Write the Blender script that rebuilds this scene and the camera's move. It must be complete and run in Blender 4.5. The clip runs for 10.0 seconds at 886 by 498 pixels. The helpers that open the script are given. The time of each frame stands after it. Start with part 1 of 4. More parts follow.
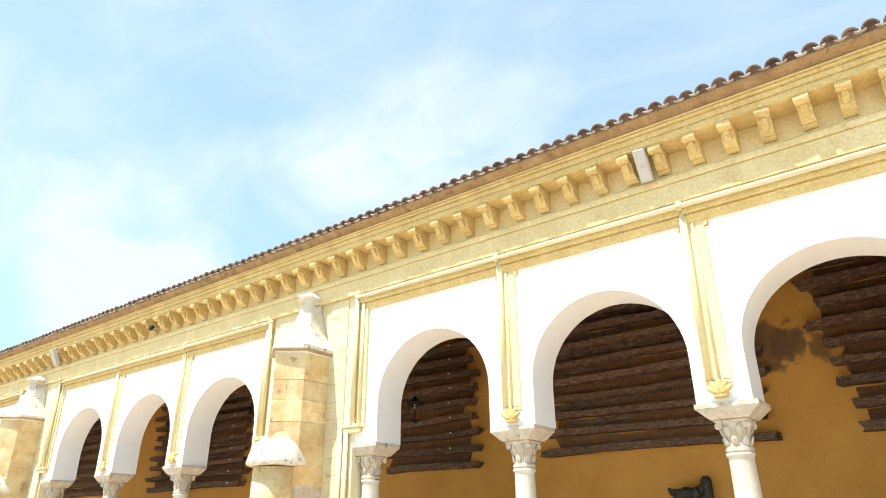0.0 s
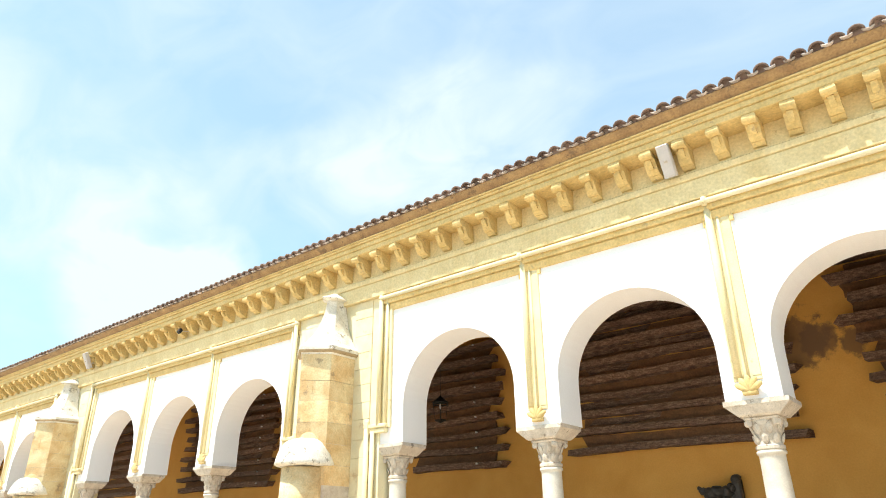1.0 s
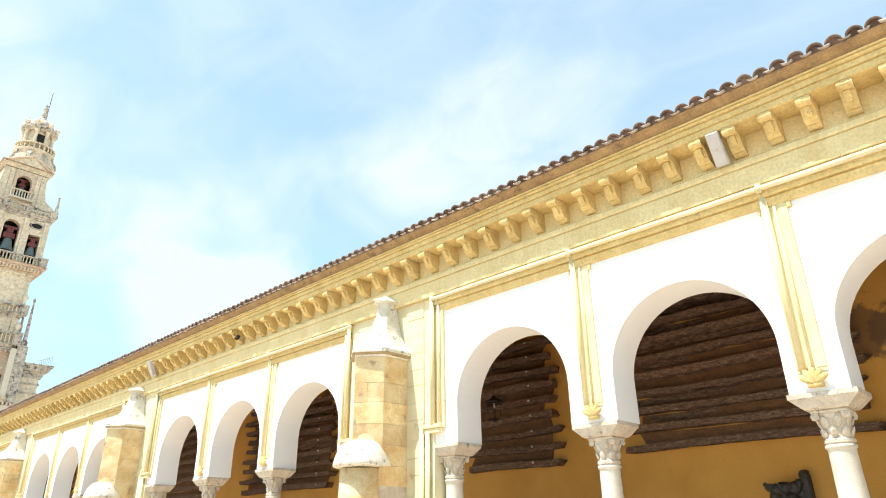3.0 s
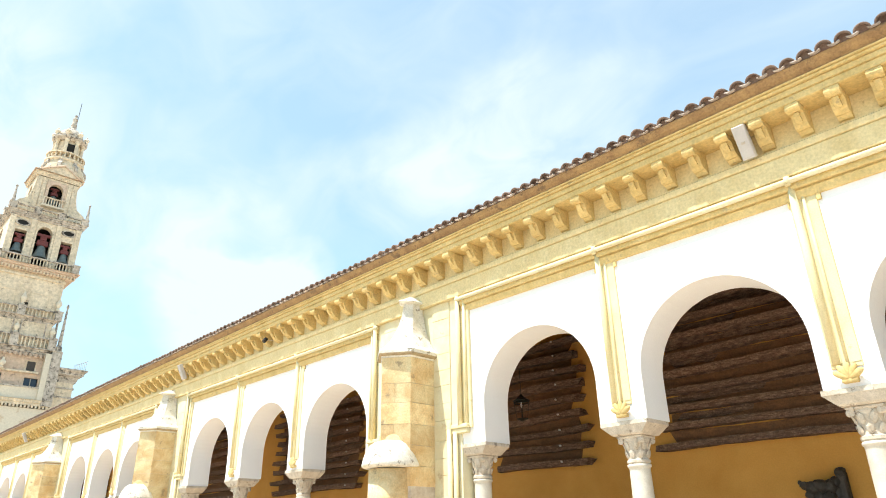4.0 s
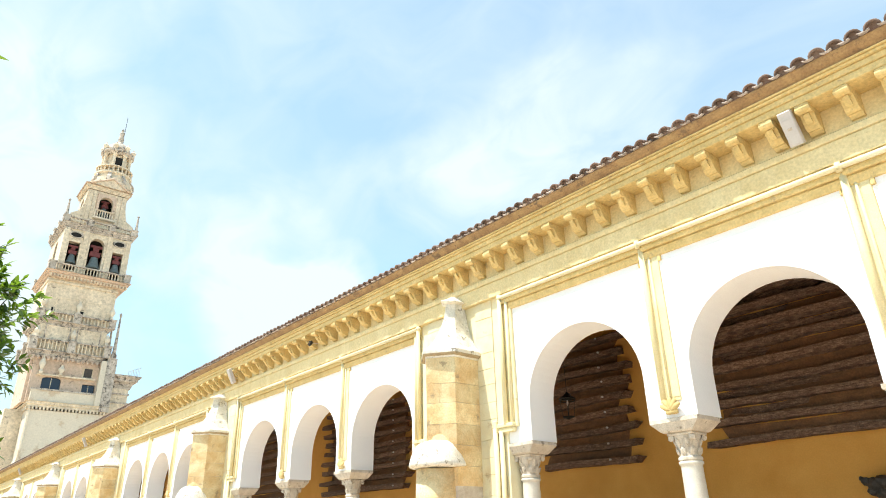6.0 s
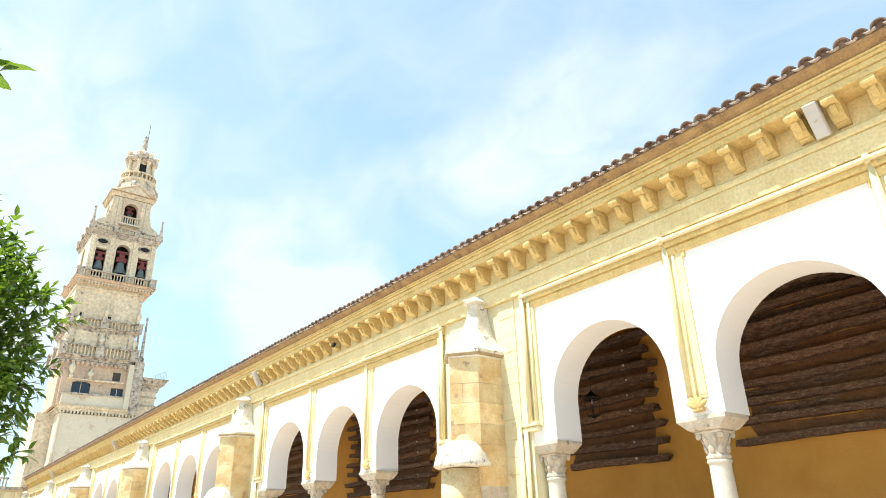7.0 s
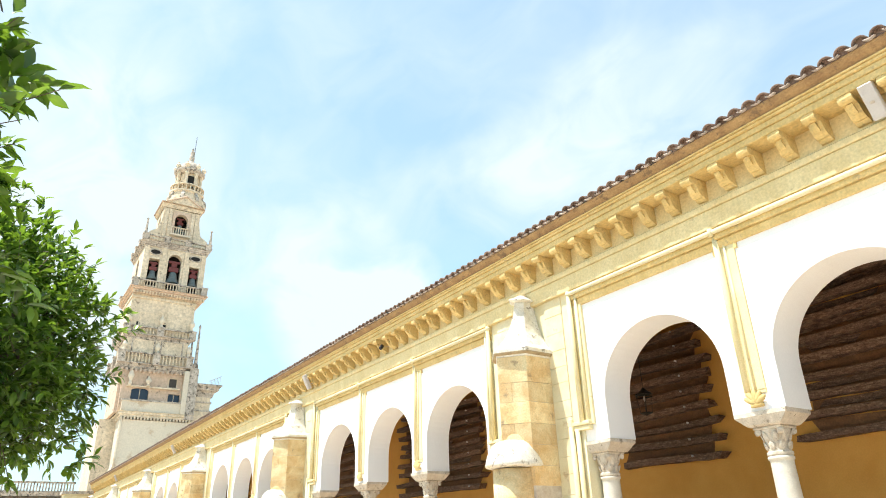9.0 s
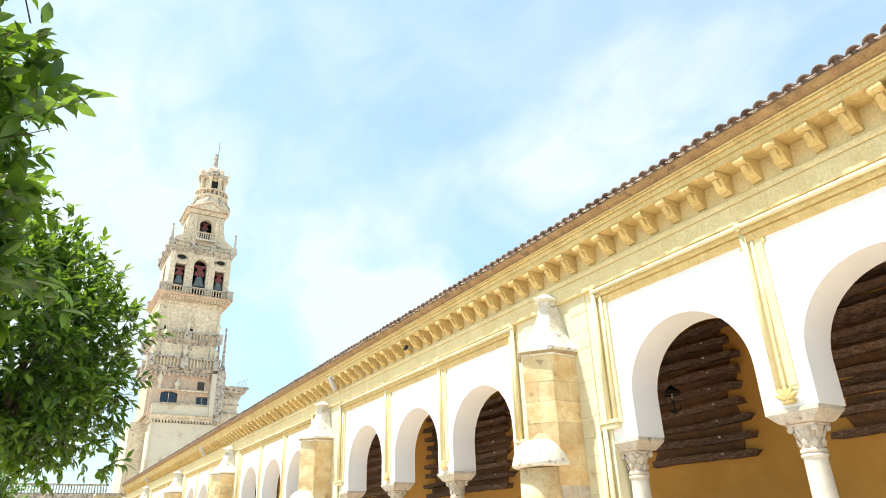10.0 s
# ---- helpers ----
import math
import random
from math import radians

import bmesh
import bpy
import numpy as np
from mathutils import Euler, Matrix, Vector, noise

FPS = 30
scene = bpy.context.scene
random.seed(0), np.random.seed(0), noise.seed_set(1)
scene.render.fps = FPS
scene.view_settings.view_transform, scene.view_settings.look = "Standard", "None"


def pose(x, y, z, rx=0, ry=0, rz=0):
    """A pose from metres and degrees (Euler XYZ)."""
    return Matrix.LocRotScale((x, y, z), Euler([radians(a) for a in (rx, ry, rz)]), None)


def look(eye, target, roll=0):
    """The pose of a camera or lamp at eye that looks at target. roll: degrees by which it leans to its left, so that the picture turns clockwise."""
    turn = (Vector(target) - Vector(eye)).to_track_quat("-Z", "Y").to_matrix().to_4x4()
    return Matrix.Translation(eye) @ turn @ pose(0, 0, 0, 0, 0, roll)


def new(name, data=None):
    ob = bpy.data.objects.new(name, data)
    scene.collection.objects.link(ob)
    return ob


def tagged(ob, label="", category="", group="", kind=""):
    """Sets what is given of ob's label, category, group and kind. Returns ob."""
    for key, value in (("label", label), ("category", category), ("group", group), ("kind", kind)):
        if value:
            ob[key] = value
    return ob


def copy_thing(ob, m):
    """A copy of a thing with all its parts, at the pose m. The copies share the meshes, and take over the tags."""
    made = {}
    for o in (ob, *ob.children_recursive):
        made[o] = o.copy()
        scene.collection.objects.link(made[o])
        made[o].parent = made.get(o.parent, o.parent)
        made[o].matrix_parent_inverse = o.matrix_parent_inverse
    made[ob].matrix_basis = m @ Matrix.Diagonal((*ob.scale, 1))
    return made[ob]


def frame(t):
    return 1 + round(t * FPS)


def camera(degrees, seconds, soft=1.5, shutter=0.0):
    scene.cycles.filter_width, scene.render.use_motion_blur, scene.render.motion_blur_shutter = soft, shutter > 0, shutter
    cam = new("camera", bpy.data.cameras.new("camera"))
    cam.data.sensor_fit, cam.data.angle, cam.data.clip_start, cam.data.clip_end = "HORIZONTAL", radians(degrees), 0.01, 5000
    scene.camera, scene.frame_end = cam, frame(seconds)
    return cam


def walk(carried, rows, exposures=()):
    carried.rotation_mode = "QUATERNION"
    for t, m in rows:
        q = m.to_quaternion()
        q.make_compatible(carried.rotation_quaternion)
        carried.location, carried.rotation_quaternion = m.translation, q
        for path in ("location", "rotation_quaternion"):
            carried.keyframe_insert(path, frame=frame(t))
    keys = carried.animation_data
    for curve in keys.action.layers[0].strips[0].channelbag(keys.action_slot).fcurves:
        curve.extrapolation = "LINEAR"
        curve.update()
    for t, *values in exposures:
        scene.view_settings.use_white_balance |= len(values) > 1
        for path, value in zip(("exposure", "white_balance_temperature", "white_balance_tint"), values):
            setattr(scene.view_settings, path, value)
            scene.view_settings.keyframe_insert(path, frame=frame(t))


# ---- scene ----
# ---- camera ----
EXPOSURE, SKY_STRENGTH, CLOUD = 0.93, 0.145, (3.36, 3.85, 4.04, 1)
cam = camera(68.2, 10.0, soft=1.0)
EYE = 1.6
# seconds, x, y, z from the eye, yaw, pitch, roll
ROWS = [
    (0.0, 0.000, 0.000, 0.000, 36.85, 23.71, -0.47),
    (0.5, 0.005, -0.005, -0.001, 37.85, 23.71, -0.46),
    (1.0, 0.010, -0.010, -0.003, 39.04, 23.70, -0.53),
    (1.5, 0.014, -0.014, -0.003, 40.30, 23.65, -0.53),
    (2.0, 0.017, -0.019, -0.004, 41.37, 23.71, -0.71),
    (2.5, 0.019, -0.023, -0.005, 42.49, 23.71, -0.77),
    (4.0, 0.021, -0.036, -0.005, 45.88, 23.75, -1.05),
    (4.5, 0.019, -0.040, -0.005, 47.02, 23.72, -1.02),
    (5.0, 0.018, -0.043, -0.005, 47.85, 23.77, -1.16),
    (5.5, 0.015, -0.047, -0.004, 48.72, 23.78, -1.24),
    (7.0, 0.002, -0.058, -0.001, 51.64, 23.83, -1.48),
    (7.5, -0.004, -0.061, 0.001, 52.66, 23.86, -1.58),
    (8.0, -0.011, -0.064, 0.002, 53.78, 23.88, -1.67),
    (8.5, -0.019, -0.067, 0.004, 54.75, 23.90, -1.73),
    (9.0, -0.027, -0.070, 0.006, 55.74, 23.95, -1.76),
    (9.5, -0.036, -0.073, 0.008, 56.77, 23.96, -1.86),
    (10.0, -0.046, -0.075, 0.011, 57.85, 24.01, -1.94),
]
walk(cam, [(t, pose(x, y, EYE + z, 90 + p, 0, w) @ pose(0, 0, 0, 0, 0, r)) for t, x, y, z, w, p, r in ROWS],
     exposures=[(0.0, EXPOSURE), (10.0, EXPOSURE)])

# ---- world and sun ----
SUN_UP, SUN_SIDE = radians(65.5), radians(20)
sun_dir = Vector((-math.sin(SUN_SIDE) * math.cos(SUN_UP), -math.cos(SUN_SIDE) * math.cos(SUN_UP), math.sin(SUN_UP)))
sun = new("sun", bpy.data.lights.new("sun", "SUN"))
sun.data.energy, sun.data.angle, sun.data.color = 4.6, radians(0.53), (1.0, 0.95, 0.86)
sun.matrix_world = look(sun_dir * 60, (0, 0, 0))


def node(tree, kind, **sets):
    n = tree.nodes.new(kind)
    for key, value in sets.items():
        if key in n.inputs:
            n.inputs[key].default_value = value
        else:
            setattr(n, key, value)
    return n


# thin bright clouds: direction, reach in degrees, thickness
CLOUDS = [
    (-0.656, 0.573, 0.491, 5, 1), (-0.597, 0.605, 0.527, 5, 0.8), (-0.448, 0.688, 0.571, 5.5, 1), (-0.521, 0.649, 0.555, 5, 0.9),
    (-0.380, 0.713, 0.590, 3.4, 0.49), (-0.872, 0.379, 0.309, 3.5, 1), (-0.841, 0.430, 0.329, 3, 0.8), (-0.887, 0.248, 0.390, 4, 0.9),
    (-0.862, 0.317, 0.394, 4, 0.9), (-0.828, 0.385, 0.409, 3.5, 0.7), (-0.776, 0.445, 0.448, 3, 0.35), (-0.886, 0.061, 0.459, 7, 1),
    (-0.828, -0.024, 0.560, 8, 0.8), (-0.946, -0.032, 0.322, 10, 1), (-0.934, 0.069, 0.352, 6, 1), (-0.996, -0.020, 0.084, 14, 1),
    (-0.846, 0.185, 0.500, 4, 0.5), (-0.841, 0.252, 0.478, 4, 0.4), (-0.770, 0.060, 0.636, 6, 0.7), (-0.701, 0.276, 0.657, 4, 0.3),
    (-0.341, 0.685, 0.643, 1.6, 0.25), (-0.737, 0.463, 0.492, 3, 0.45),
    (-0.878, 0.373, 0.301, 4, 1.5), (-0.846, 0.423, 0.325, 3.5, 1.4), (-0.817, 0.466, 0.341, 2.5, 0.9),
]


def make_world():
    world = bpy.data.worlds.new("sky")
    scene.world = world
    world.use_nodes = True
    t = world.node_tree
    t.nodes.clear()
    link = t.links.new
    out = node(t, "ShaderNodeOutputWorld")
    bg = node(t, "ShaderNodeBackground", Strength=SKY_STRENGTH)
    sky = node(t, "ShaderNodeTexSky", sky_type="NISHITA", sun_disc=False, sun_elevation=SUN_UP,
               sun_rotation=math.pi + SUN_SIDE, altitude=120.0, air_density=1.0, dust_density=0.6, ozone_density=1.0)
    tc = node(t, "ShaderNodeTexCoord")
    # wisps: noise stretched along the direction in which the high cloud drifts
    mp = node(t, "ShaderNodeMapping", Rotation=(radians(18), radians(-24), radians(35)), Scale=(2.2, 5.5, 7.0))
    n1 = node(t, "ShaderNodeTexNoise", Scale=1.6, Detail=7.0, Roughness=0.55, Distortion=0.7)
    link(tc.outputs["Generated"], mp.inputs[0])
    link(mp.outputs[0], n1.inputs["Vector"])
    warp = node(t, "ShaderNodeVectorMath", operation="MULTIPLY_ADD")
    warp.inputs[1].default_value = (0.16, 0.16, 0.16)
    n0 = node(t, "ShaderNodeTexNoise", Scale=5.0, Detail=4.0, Roughness=0.55)
    link(tc.outputs["Generated"], n0.inputs["Vector"])
    link(n0.outputs["Color"], warp.inputs[0])
    shift = node(t, "ShaderNodeVectorMath", operation="SUBTRACT")
    shift.inputs[1].default_value = (0.08, 0.08, 0.08)
    link(tc.outputs["Generated"], shift.inputs[0])
    link(shift.outputs[0], warp.inputs[2])
    unit = node(t, "ShaderNodeVectorMath", operation="NORMALIZE")
    link(warp.outputs[0], unit.inputs[0])
    total = None
    for x, y, z, reach, thick in CLOUDS:
        dot = node(t, "ShaderNodeVectorMath", operation="DOT_PRODUCT")
        dot.inputs[1].default_value = (x, y, z)
        link(unit.outputs[0], dot.inputs[0])
        m = node(t, "ShaderNodeMapRange", interpolation_type="SMOOTHERSTEP")
        for k, v in ((1, math.cos(radians(reach * 1.5))), (2, 1.0), (3, 0.0), (4, thick * 0.23)):
            m.inputs[k].default_value = v
        link(dot.outputs["Value"], m.inputs[0])
        if total is None:
            total = m.outputs[0]
        else:
            a = node(t, "ShaderNodeMath", operation="ADD")
            link(total, a.inputs[0])
            link(m.outputs[0], a.inputs[1])
            total = a.outputs[0]
    veil = node(t, "ShaderNodeMapRange")
    for k, v in ((1, 0.32), (2, 0.70), (3, 0.42), (4, 0.60)):
        veil.inputs[k].default_value = v
    link(n1.outputs["Fac"], veil.inputs[0])
    lump = node(t, "ShaderNodeMapRange")
    for k, v in ((1, 0.3), (2, 0.7), (3, 0.55), (4, 1.2)):
        lump.inputs[k].default_value = v
    link(n1.outputs["Fac"], lump.inputs[0])
    both = node(t, "ShaderNodeMath", operation="MULTIPLY_ADD", use_clamp=True)
    link(total, both.inputs[0])
    link(lump.outputs[0], both.inputs[1])
    link(veil.outputs[0], both.inputs[2])
    mix = node(t, "ShaderNodeMix", data_type="RGBA")
    link(both.outputs[0], mix.inputs["Factor"])
    tint = node(t, "ShaderNodeMix", data_type="RGBA", blend_type="MULTIPLY")
    tint.inputs["Factor"].default_value = 1.0
    tint.inputs["B"].default_value = (0.67, 1.11, 1.10, 1)
    link(sky.outputs[0], tint.inputs["A"])
    link(tint.outputs["Result"], mix.inputs["A"])
    mix.inputs["B"].default_value = CLOUD
    link(mix.outputs["Result"], bg.inputs["Color"])
    link(bg.outputs[0], out.inputs[0])


make_world()

# ---- materials ----
def surface(name, base, other, rough=0.8, grain=60.0, stain=1.2, mixed=0.5, bump=0.25, fine=0.18, vary=0.0, island=0.0, spots=None, metal=0.0, streak=1.0, reach=(0.35, 0.7)):
    """A weathered surface: two base colours mixed by a broad stain, a fine grain, and relief; vary and island: value change from piece to piece."""
    m = bpy.data.materials.new(name)
    m.use_nodes = True
    t = m.node_tree
    t.nodes.clear()
    link = t.links.new
    out = node(t, "ShaderNodeOutputMaterial")
    p = node(t, "ShaderNodeBsdfPrincipled", Roughness=rough, Metallic=metal)
    tc = node(t, "ShaderNodeTexCoord")
    geo = node(t, "ShaderNodeNewGeometry")
    mp = node(t, "ShaderNodeMapping", Scale=(1, 1, streak))
    link(geo.outputs["Position"], mp.inputs[0])
    broad = node(t, "ShaderNodeTexNoise", Scale=stain, Detail=6.0, Roughness=0.62, Distortion=0.3)
    small = node(t, "ShaderNodeTexNoise", Scale=grain, Detail=4.0, Roughness=0.6)
    link(mp.outputs[0], broad.inputs["Vector"])
    link(geo.outputs["Position"], small.inputs["Vector"])
    ramp = node(t, "ShaderNodeMapRange")
    for i, v in ((1, reach[0]), (2, reach[1]), (3, 0.0), (4, mixed * 2)):
        ramp.inputs[i].default_value = v
    link(broad.outputs["Fac"], ramp.inputs[0])
    mix = node(t, "ShaderNodeMix", data_type="RGBA")
    mix.inputs["A"].default_value, mix.inputs["B"].default_value = (*base, 1), (*other, 1)
    link(ramp.outputs[0], mix.inputs["Factor"])
    colour = mix.outputs["Result"]
    if spots:
        worn = node(t, "ShaderNodeTexNoise", Scale=spots[1], Detail=8.0, Roughness=0.7)
        link(geo.outputs["Position"], worn.inputs["Vector"])
        r2 = node(t, "ShaderNodeMapRange")
        for i, v in ((1, spots[2]), (2, spots[2] + 0.06), (3, 0.0), (4, 0.85)):
            r2.inputs[i].default_value = v
        link(worn.outputs["Fac"], r2.inputs[0])
        m2 = node(t, "ShaderNodeMix", data_type="RGBA")
        m2.inputs["B"].default_value = (*spots[0], 1)
        link(r2.outputs[0], m2.inputs["Factor"])
        link(colour, m2.inputs["A"])
        colour = m2.outputs["Result"]
    value = node(t, "ShaderNodeMapRange")
    for i, v in ((1, 0.3), (2, 0.7), (3, 1 - fine), (4, 1 + fine)):
        value.inputs[i].default_value = v
    link(small.outputs["Fac"], value.inputs[0])
    last = value.outputs[0]
    for amount, source in ((vary, "object"), (island, "island")):
        if amount:
            rnd = node(t, "ShaderNodeObjectInfo").outputs["Random"] if source == "object" else geo.outputs["Random Per Island"]
            k = node(t, "ShaderNodeMapRange")
            for i, v in ((1, 0.0), (2, 1.0), (3, 1 - amount), (4, 1 + amount * 0.6)):
                k.inputs[i].default_value = v
            link(rnd, k.inputs[0])
            mul = node(t, "ShaderNodeMath", operation="MULTIPLY")
            link(last, mul.inputs[0])
            link(k.outputs[0], mul.inputs[1])
            last = mul.outputs[0]
    hsv = node(t, "ShaderNodeHueSaturation")
    link(last, hsv.inputs["Value"])
    link(colour, hsv.inputs["Color"])
    link(hsv.outputs[0], p.inputs["Base Color"])
    if bump:
        b = node(t, "ShaderNodeBump", Strength=bump, Distance=0.02)
        both = node(t, "ShaderNodeMath", operation="MULTIPLY_ADD")
        both.inputs[1].default_value = 0.35
        link(small.outputs["Fac"], both.inputs[0])
        link(broad.outputs["Fac"], both.inputs[2])
        link(both.outputs[0], b.inputs["Height"])
        link(b.outputs[0], p.inputs["Normal"])
    link(p.outputs[0], out.inputs[0])
    return m


def leaf_material(name, dark, light, through_light):
    m = bpy.data.materials.new(name)
    m.use_nodes = True
    t = m.node_tree
    t.nodes.clear()
    link = t.links.new
    out = node(t, "ShaderNodeOutputMaterial")
    p = node(t, "ShaderNodeBsdfPrincipled", Roughness=0.32)
    tr = node(t, "ShaderNodeBsdfTranslucent")
    geo = node(t, "ShaderNodeNewGeometry")
    mix = node(t, "ShaderNodeMix", data_type="RGBA")
    mix.inputs["A"].default_value, mix.inputs["B"].default_value = (*dark, 1), (*light, 1)
    pw = node(t, "ShaderNodeMath", operation="POWER")
    pw.inputs[1].default_value = 3.0
    link(geo.outputs["Random Per Island"], pw.inputs[0])
    link(pw.outputs[0], mix.inputs["Factor"])
    link(mix.outputs["Result"], p.inputs["Base Color"])
    tr.inputs["Color"].default_value = (*through_light, 1)
    ms = node(t, "ShaderNodeMixShader", Fac=0.30)
    link(p.outputs[0], ms.inputs[1])
    link(tr.outputs[0], ms.inputs[2])
    link(ms.outputs[0], out.inputs[0])
    return m


def glass_material():
    m = bpy.data.materials.new("window_glass")
    m.use_nodes = True
    p = m.node_tree.nodes["Principled BSDF"]
    p.inputs["Base Color"].default_value = (0.02, 0.03, 0.05, 1)
    p.inputs["Roughness"].default_value = 0.06
    return m


WHITE = surface("white_lime_plaster", (0.86, 0.85, 0.855), (0.81, 0.80, 0.80), 0.9, 40, 0.8, 0.3, 0.12, 0.03)
CREAM = surface("cream_limewash", (0.75, 0.685, 0.48), (0.68, 0.58, 0.35), 0.9, 50, 1.6, 0.5, 0.3, 0.08, spots=((0.52, 0.42, 0.25), 5.0, 0.66))
STRIP_LIME = surface("yellow_cream_limewash", (0.72, 0.635, 0.39), (0.66, 0.54, 0.29), 0.9, 50, 1.6, 0.5, 0.4, 0.10, spots=((0.50, 0.38, 0.18), 4.0, 0.63))
OCHRE_STONE = surface("ochre_painted_stone", (0.67, 0.51, 0.235), (0.55, 0.395, 0.155), 0.9, 22, 2.6, 0.5, 0.8, 0.17, vary=0.10, spots=((0.43, 0.315, 0.165), 6.0, 0.60), streak=0.5)
FRIEZE_LIME = surface("pale_ochre_limewash", (0.74, 0.61, 0.345), (0.65, 0.505, 0.25), 0.9, 22, 2.2, 0.5, 0.8, 0.14, spots=((0.50, 0.37, 0.19), 5.0, 0.62), streak=0.5)
SANDSTONE = surface("sandstone_block", (0.75, 0.62, 0.37), (0.60, 0.40, 0.19), 0.9, 30, 2.2, 0.6, 0.9, 0.16, vary=0.20, spots=((0.36, 0.26, 0.155), 3.2, 0.60))
PIER_STONE = surface("limewashed_pier_block", (0.75, 0.68, 0.47), (0.67, 0.55, 0.32), 0.9, 60, 2.0, 0.5, 0.6, 0.10, vary=0.12, spots=((0.54, 0.40, 0.23), 3.0, 0.60))
CAP_STONE = surface("weathered_limewashed_cap", (0.76, 0.735, 0.68), (0.60, 0.54, 0.43), 0.9, 30, 2.6, 0.5, 0.9, 0.16, spots=((0.20, 0.165, 0.12), 5.5, 0.57))
# paler than the covers: sun on the channel lips is put into the colour
SUNLIT_TILE = surface("sunlit_weathered_clay", (0.50, 0.43, 0.38), (0.34, 0.26, 0.21), 0.9, 50, 5.0, 0.5, 0.5, 0.2, vary=0.3, island=0.2)
OCHRE_WALL = surface("ochre_gallery_plaster", (0.64, 0.34, 0.08), (0.55, 0.27, 0.055), 0.9, 30, 0.7, 0.5, 0.2, 0.06, spots=((0.28, 0.16, 0.075), 1.3, 0.70))
OLD_WOOD = surface("old_dark_timber", (0.105, 0.056, 0.036), (0.30, 0.19, 0.125), 0.8, 30, 6.0, 0.5, 0.9, 0.45, vary=0.25, streak=5.0, reach=(0.42, 0.74))
MARBLE = surface("pale_worn_marble", (0.66, 0.62, 0.54), (0.54, 0.48, 0.40), 0.55, 45, 3.0, 0.5, 0.25, 0.08, spots=((0.36, 0.29, 0.22), 7.0, 0.68))
CAPITAL = surface("carved_grey_limestone", (0.62, 0.55, 0.46), (0.44, 0.37, 0.29), 0.85, 40, 5.0, 0.5, 0.6, 0.16, spots=((0.22, 0.175, 0.13), 8.0, 0.58))
BEDDING = surface("ochre_brown_bedding", (0.39, 0.25, 0.115), (0.24, 0.14, 0.07), 0.92, 30, 3.0, 0.5, 0.6, 0.2, spots=((0.17, 0.11, 0.065), 5.0, 0.56), streak=0.5)
TILE = surface("old_clay_roof_tile", (0.15, 0.092, 0.072), (0.23, 0.17, 0.14), 0.9, 50, 3.5, 0.5, 0.5, 0.2, vary=0.3, island=0.25, spots=((0.08, 0.065, 0.055), 6.0, 0.58))
MORTAR = surface("pale_lime_mortar", (0.62, 0.56, 0.48), (0.42, 0.33, 0.25), 0.95, 60, 4.0, 0.5, 0.5, 0.15)
TOWER_STONE = surface("grey_gold_tower_limestone", (0.70, 0.595, 0.445), (0.56, 0.465, 0.335), 0.9, 3.5, 0.7, 0.5, 0.5, 0.24, spots=((0.25, 0.20, 0.155), 1.9, 0.59), streak=0.5)
TOWER_GREY = surface("weathered_grey_moulding", (0.57, 0.50, 0.42), (0.33, 0.285, 0.235), 0.9, 4, 1.5, 0.55, 0.4, 0.25, spots=((0.085, 0.075, 0.065), 2.2, 0.53))
TOWER_PINK = surface("rose_brick_render", (0.60, 0.455, 0.345), (0.49, 0.38, 0.285), 0.9, 4, 0.9, 0.5, 0.4, 0.16, spots=((0.22, 0.175, 0.14), 1.6, 0.58))
TOWER_PLAIN = surface("pale_rendered_block", (0.69, 0.61, 0.475), (0.60, 0.535, 0.43), 0.9, 6, 0.25, 0.5, 0.2, 0.08, spots=((0.52, 0.40, 0.27), 0.35, 0.54), streak=0.7)
BRONZE = surface("green_black_bronze", (0.11, 0.13, 0.125), (0.17, 0.20, 0.185), 0.55, 20, 2.0, 0.5, 0.2, 0.2, metal=0.6)
RED_WOOD = surface("dark_red_bell_yoke", (0.16, 0.035, 0.03), (0.10, 0.022, 0.022), 0.7, 10, 1.5, 0.5, 0.2, 0.2)
# interior masonry, its colour darkened to carry the shade inside the tower
DARK = surface("shade_darkened_masonry", (0.05, 0.04, 0.03), (0.035, 0.03, 0.025), 0.95, 5, 0.6, 0.5, 0.2, 0.1)
# brown that stands in for shade under the buttress cap slabs
EDGE_SHADE = surface("edge_shade_stone", (0.30, 0.225, 0.135), (0.46, 0.37, 0.23), 0.9, 25, 4.0, 0.5, 0.6, 0.2)
# near-black colour stands in for the shade inside openings that are not cut
HOLLOW_SHADE = surface("painted_hollow_shade", (0.012, 0.011, 0.01), (0.02, 0.018, 0.015), 0.95, 5, 0.6, 0.5, 0.1, 0.1)
# brown of the ochre wall in shade, for strips added between the beams
GAP_SHADE = surface("gap_shade_brown", (0.21, 0.10, 0.042), (0.13, 0.065, 0.03), 0.85, 25, 2.5, 0.5, 0.5, 0.25, vary=0.2, streak=4.0)
IRON = surface("black_wrought_iron", (0.02, 0.02, 0.02), (0.035, 0.03, 0.028), 0.6, 80, 8.0, 0.5, 0.3, 0.2, metal=0.4)
PALE_BOX = surface("grey_white_painted_metal", (0.56, 0.52, 0.50), (0.50, 0.46, 0.44), 0.5, 40, 5.0, 0.5, 0.1, 0.04)
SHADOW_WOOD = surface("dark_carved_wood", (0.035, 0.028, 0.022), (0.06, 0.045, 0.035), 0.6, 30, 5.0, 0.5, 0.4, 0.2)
PAVING = surface("worn_courtyard_paving", (0.56, 0.46, 0.35), (0.46, 0.375, 0.28), 0.9, 20, 0.5, 0.5, 0.3, 0.12)
BARK = surface("grey_brown_bark", (0.11, 0.085, 0.06), (0.07, 0.05, 0.035), 0.9, 40, 8.0, 0.5, 0.8, 0.25, streak=0.3)
